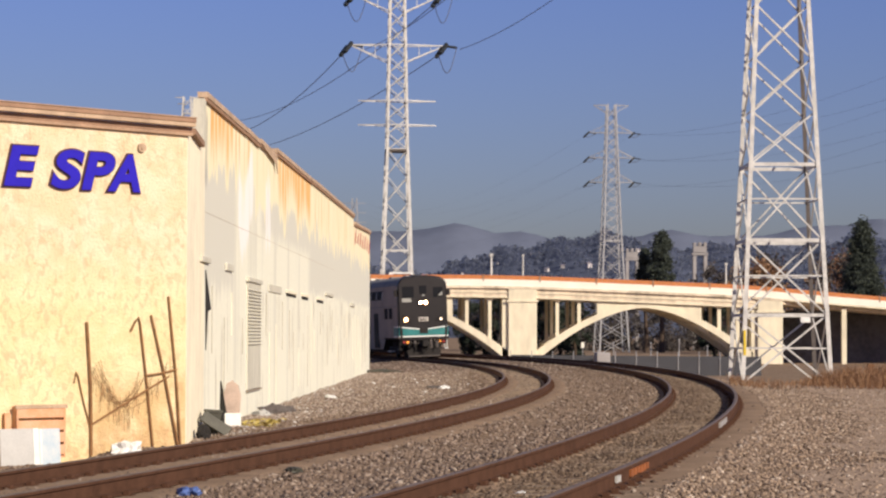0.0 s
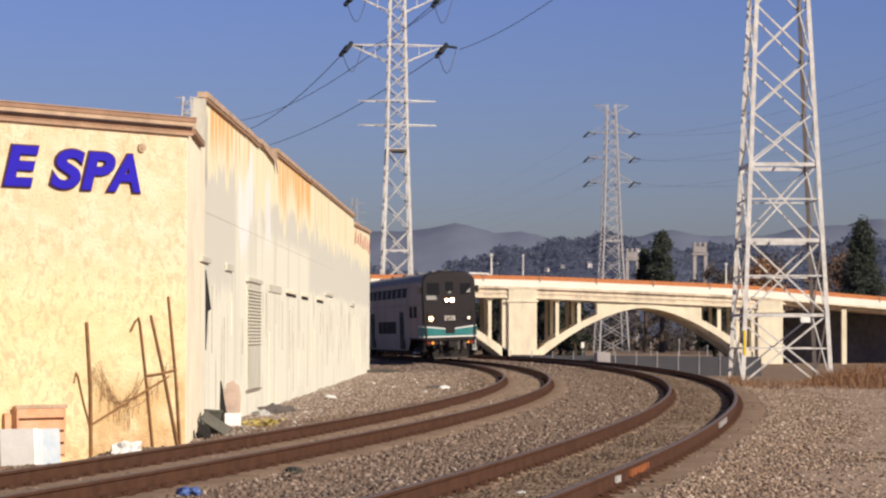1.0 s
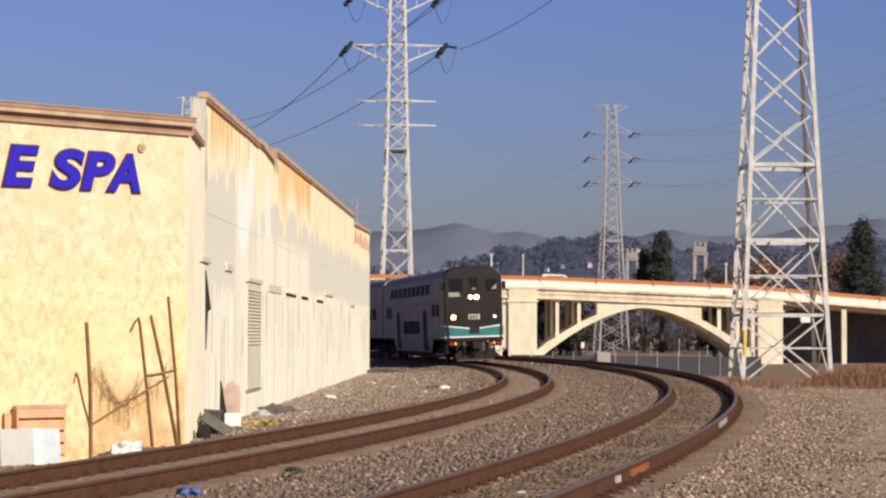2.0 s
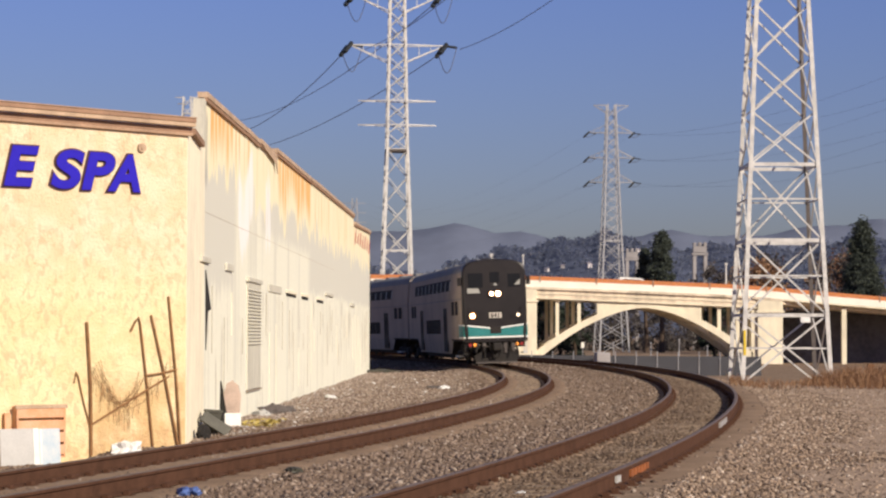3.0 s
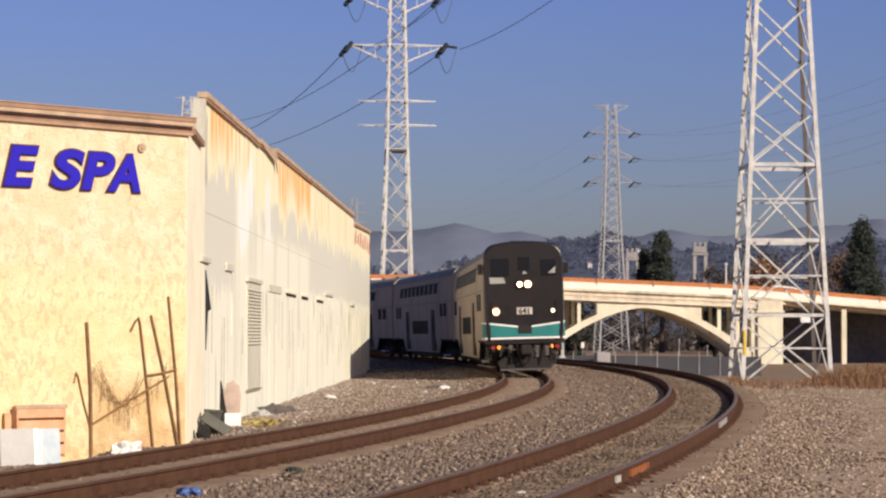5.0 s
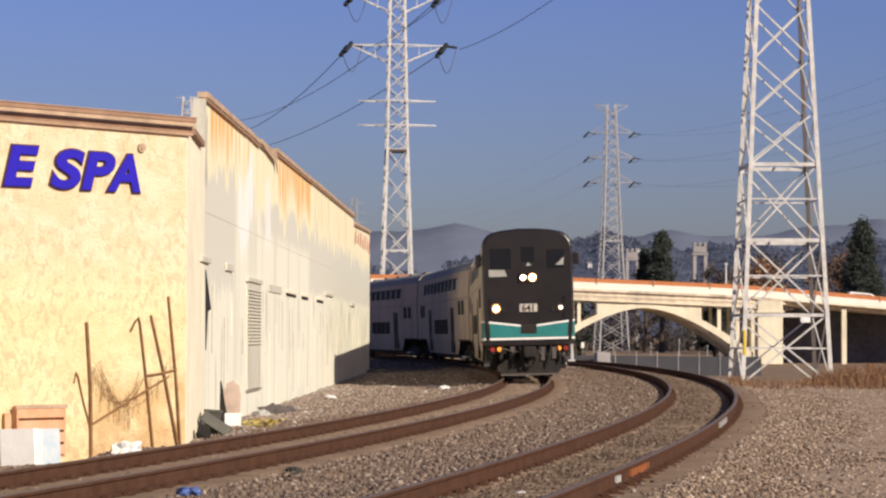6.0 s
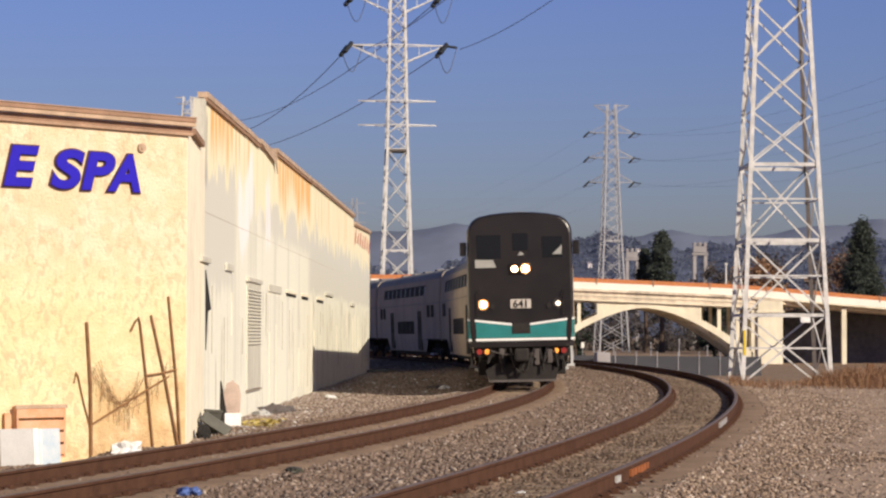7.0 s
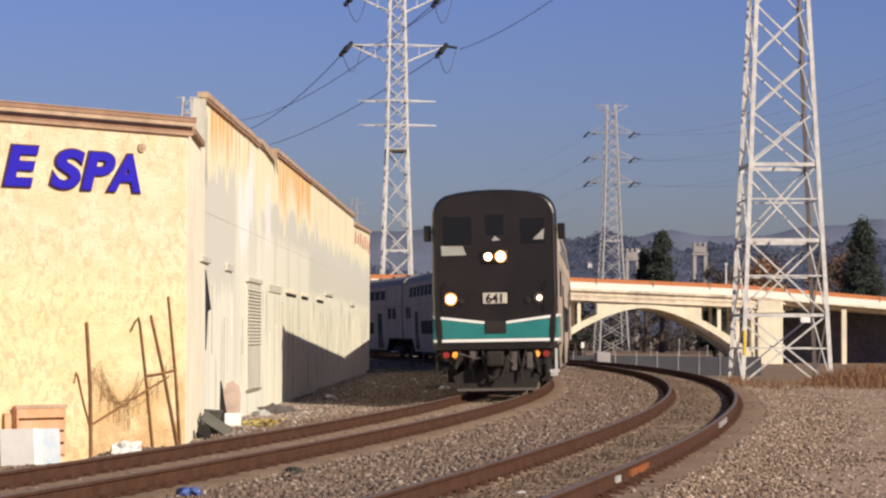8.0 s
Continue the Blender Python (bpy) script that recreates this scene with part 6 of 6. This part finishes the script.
# ---- dry weeds and scrub on the bank ----
def weeds(name, label, count, sampler, tall, material, seed, width=0.012):
    r = np.random.RandomState(seed)
    vs, fs = [], []
    for i in range(count):
        x, y, h = sampler(r)
        z, a = ground_at(x, y), r.uniform(0, 6.28)
        h *= r.uniform(*tall)
        lx_, ly_ = r.normal(0, 0.45) * h, r.normal(0, 0.45) * h
        dx, dy = math.cos(a) * width, math.sin(a) * width
        k = len(vs)
        vs += [(x - dx, y - dy, z - 0.05), (x + dx, y + dy, z - 0.05), (x + lx_ * 0.4 + dx * 0.8, y + ly_ * 0.4 + dy * 0.8, z + h * 0.6), (x + lx_ * 0.4 - dx * 0.8, y + ly_ * 0.4 - dy * 0.8, z + h * 0.6), (x + lx_, y + ly_, z + h)]
        fs += [(k, k + 1, k + 2, k + 3), (k + 3, k + 2, k + 4)]
    me = bpy.data.meshes.new(name)
    me.from_pydata(vs, [], fs)
    me.materials.append(material)
    tagged(new(name, me), label, "weeds", kind="stuff")


def bank_spot(r):
    while True:
        y = r.uniform(64, 98)
        x = r.uniform(0.127, 0.215) * y
        side = float(smooth((x / y - 0.150) / 0.035))
        clump = noise.noise((x * 0.55, y * 0.16, 3.0)) + 0.5 * side
        if r.rand() < 0.15 + 0.9 * clump and r.rand() < 0.12 + 0.88 * float(smooth((y - 65) / 9)):
            return x, y, max(0.12, 0.15 + 0.24 * clump + 0.22 * side)


weeds("dry_weeds", "brown dry weeds and brush on the falling bank", 26000, bank_spot, (0.3, 1.5), M_WEED, 6, 0.011)


post = tagged(part("rusty_post", boxed(-0.12, 0.12, -0.12, 0.12, -0.4, 2.6, bevel=0.02), M_RUST), "thick rusty post among the dry weeds", "post")
post.matrix_basis = pose(15.6, 83.0, ground_at(15.6, 83.0), 0, 2, 0)


# ---- yard behind the tracks ----
def make_fence():
    f = empty("yard_fence", "long grey panel fence with posts beyond the tracks", "fence")
    for k in range(12):
        x = 6 + 1.85 * k
        part("panel", boxed(x + 0.05, x + 1.80, 199.97, 200.03, -2.6, -0.35 - 0.012 * k), M_FENCE, f)
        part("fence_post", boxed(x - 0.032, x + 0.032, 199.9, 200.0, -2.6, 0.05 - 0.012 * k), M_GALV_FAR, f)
    return f


make_fence()
block = part("concrete_block", boxed(-0.62, 0.62, -0.5, 0.5, 0, 2.40, bevel=0.10), M_CONC_FAR)
block.matrix_basis = pose(14.0, 198.6, -2.5, 0, 0, 12)
tagged(block, "pale concrete block standing in front of the yard fence", "block")


def yard_pole(x, y, top, label):
    p = empty("yard_pole", label, "pole", "poles in the yard", pose(x, y, -2.6))
    part("shaft", tube(bmesh.new(), [(0, 0, 0), (0, 0, (top + 2.6) / 2), (0, 0, top + 2.6)], 0.045, 8), M_GALV_FAR, p)
    part("cap", boxed(-0.10, 0.10, -0.10, 0.10, top + 2.6, top + 2.72, bevel=0.03), M_GALV_FAR, p)


for x, top in ((20.6, 0.6), (23.4, 0.9), (26.2, 0.3), (16.9, 0.6)):
    yard_pole(x, 224, top, "thin grey capped pole in the yard behind the fence")
sign = empty("yard_sign", "small white sign on a thin post behind the fence", "sign", m=pose(13.85, 224, -2.6))
part("sign_post", tube(bmesh.new(), [(0, 0, 0), (0, 0, 1.6), (0, 0, 3.0)], 0.04, 6), M_GALV_FAR, sign)
part("sign_board", boxed(-0.16, 0.16, -0.06, -0.042, 2.75, 3.3), M_CONC_W, sign)
part_wall = tagged(part("retaining_wall", boxed(42.6, 120, BR_Y + 11.2, BR_Y + 11.8, -3.0, 4.6), M_DARKWALL), "dark blue-grey wall under the bridge approach", "wall")


def make_pylon(m, w, h, label):
    p = empty("stone_pylon", label, "pylon", "stone pylons", m)
    for sx in (-1, 1):
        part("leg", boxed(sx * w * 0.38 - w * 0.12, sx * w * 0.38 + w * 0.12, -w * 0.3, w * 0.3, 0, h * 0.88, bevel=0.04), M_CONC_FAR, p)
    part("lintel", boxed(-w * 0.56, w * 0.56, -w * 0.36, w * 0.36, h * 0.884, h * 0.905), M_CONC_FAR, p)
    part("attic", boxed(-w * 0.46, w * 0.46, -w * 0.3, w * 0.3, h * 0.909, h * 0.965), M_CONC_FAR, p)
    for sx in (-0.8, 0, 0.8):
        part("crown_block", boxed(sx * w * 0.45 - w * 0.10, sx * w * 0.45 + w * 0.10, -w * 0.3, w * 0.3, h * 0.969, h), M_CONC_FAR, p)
    return p


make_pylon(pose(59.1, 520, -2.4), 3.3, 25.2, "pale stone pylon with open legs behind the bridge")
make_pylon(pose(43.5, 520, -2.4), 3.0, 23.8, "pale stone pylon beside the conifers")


def lamp_post(x, w):
    z = deck_top(x) - 1.29
    lp = empty("lamp_post", "pale street lamp post on the bridge", "lamp post", "bridge lamp posts", pose(x, BR_Y + 12.2, z))
    part("pole", tube(bmesh.new(), [(0, 0, 0), (0, 0, 2.0), (0, 0, 4.1)], lambda u: w * (1.15 - 0.4 * u), 8), M_GALV, lp)
    part("lantern", boxed(-w * 1.4, w * 1.4, -w * 1.4, w * 1.4, 4.1, 4.45, bevel=0.03), M_GALV, lp)
    part("base", boxed(-w * 1.8, w * 1.8, -w * 1.8, w * 1.8, 0, 0.35), M_CONC, lp)


for x, w in ((6.25, 0.16), (10.35, 0.10), (-12, 0.12), (36.6, 0.12)):
    lamp_post(x, w)


# ---- power lines ----
def wire(a, b, sag, r, label):
    a, b = Vector(a), Vector(b)
    pts = [a + (b - a) * k / 24 + Vector((0, 0, -4 * sag * (k / 24) * (1 - k / 24))) for k in range(25)]
    tagged(part("power_line", tube(bmesh.new(), pts, r, 5), M_WIRE), label, "power line", "power lines")


TL = "dark sagging power line strung between lattice towers"
for z, reach in ((41.1, 6.6), (48.1, 6.0)):
    for sx in (-1, 1):
        x0 = -6.2 + sx * reach
        wire((x0 + 1.9, 313.5, z + 0.05), (22.6 + sx * 5.0, 152, z + 2.2), 3.4, 0.045, TL)
for start, end, sag in (((-14.2, 309, 39.6), (-71.5, 595, 59), 8.0), ((-1.6, 309, 46.6), (-63.5, 595, 58), 5.5), ((-1.0, 309, 39.6), (-63.5, 595, 49), 4.0)):
    wire(start, end, sag, 0.060, TL)
for z in (31.9, 36.8, 41.8):
    for sx in (-1, 1):
        wire((33.5 + sx * 4.6 + 1.5, 451, z - 0.2), (75 + sx * 5, 300, z * 0.92 + 2.2), 4.0, 0.013, TL)
        wire((33.5 + sx * 4.6 - 1.3, 449, z - 1.1), (-36.5 + sx * 5, 930, z * 1.0 + 14), 9.0, 0.009, TL)


# ---- movement ----
def motions():
    speed, start = 9.885, 47.46
    for n, (car, sets) in enumerate(TRAIN):
        walk(car, [(t / 4, car_pose(start - speed * t / 4 + n * CAR)) for t in range(33)])
        for w, x in sets:
            turn = speed / 0.42 / 30
            walk(w, [(k / 30, Matrix.Translation((x, 0, 0.426)) @ Matrix.Rotation(turn * k, 4, "Y")) for k in range(241)])
    rows = []
    for k in range(33):
        x = 5.0 + 9.6 * (k / 4 - 1)
        slope = math.atan(deck_top(x + 1) - deck_top(x - 1)) / 2
        rows.append((k / 4, pose(x, BR_Y + 4.0, deck_top(x) - 1.29, 0, -math.degrees(slope), 0)))
    walk(ROAD_CAR, rows)


motions()
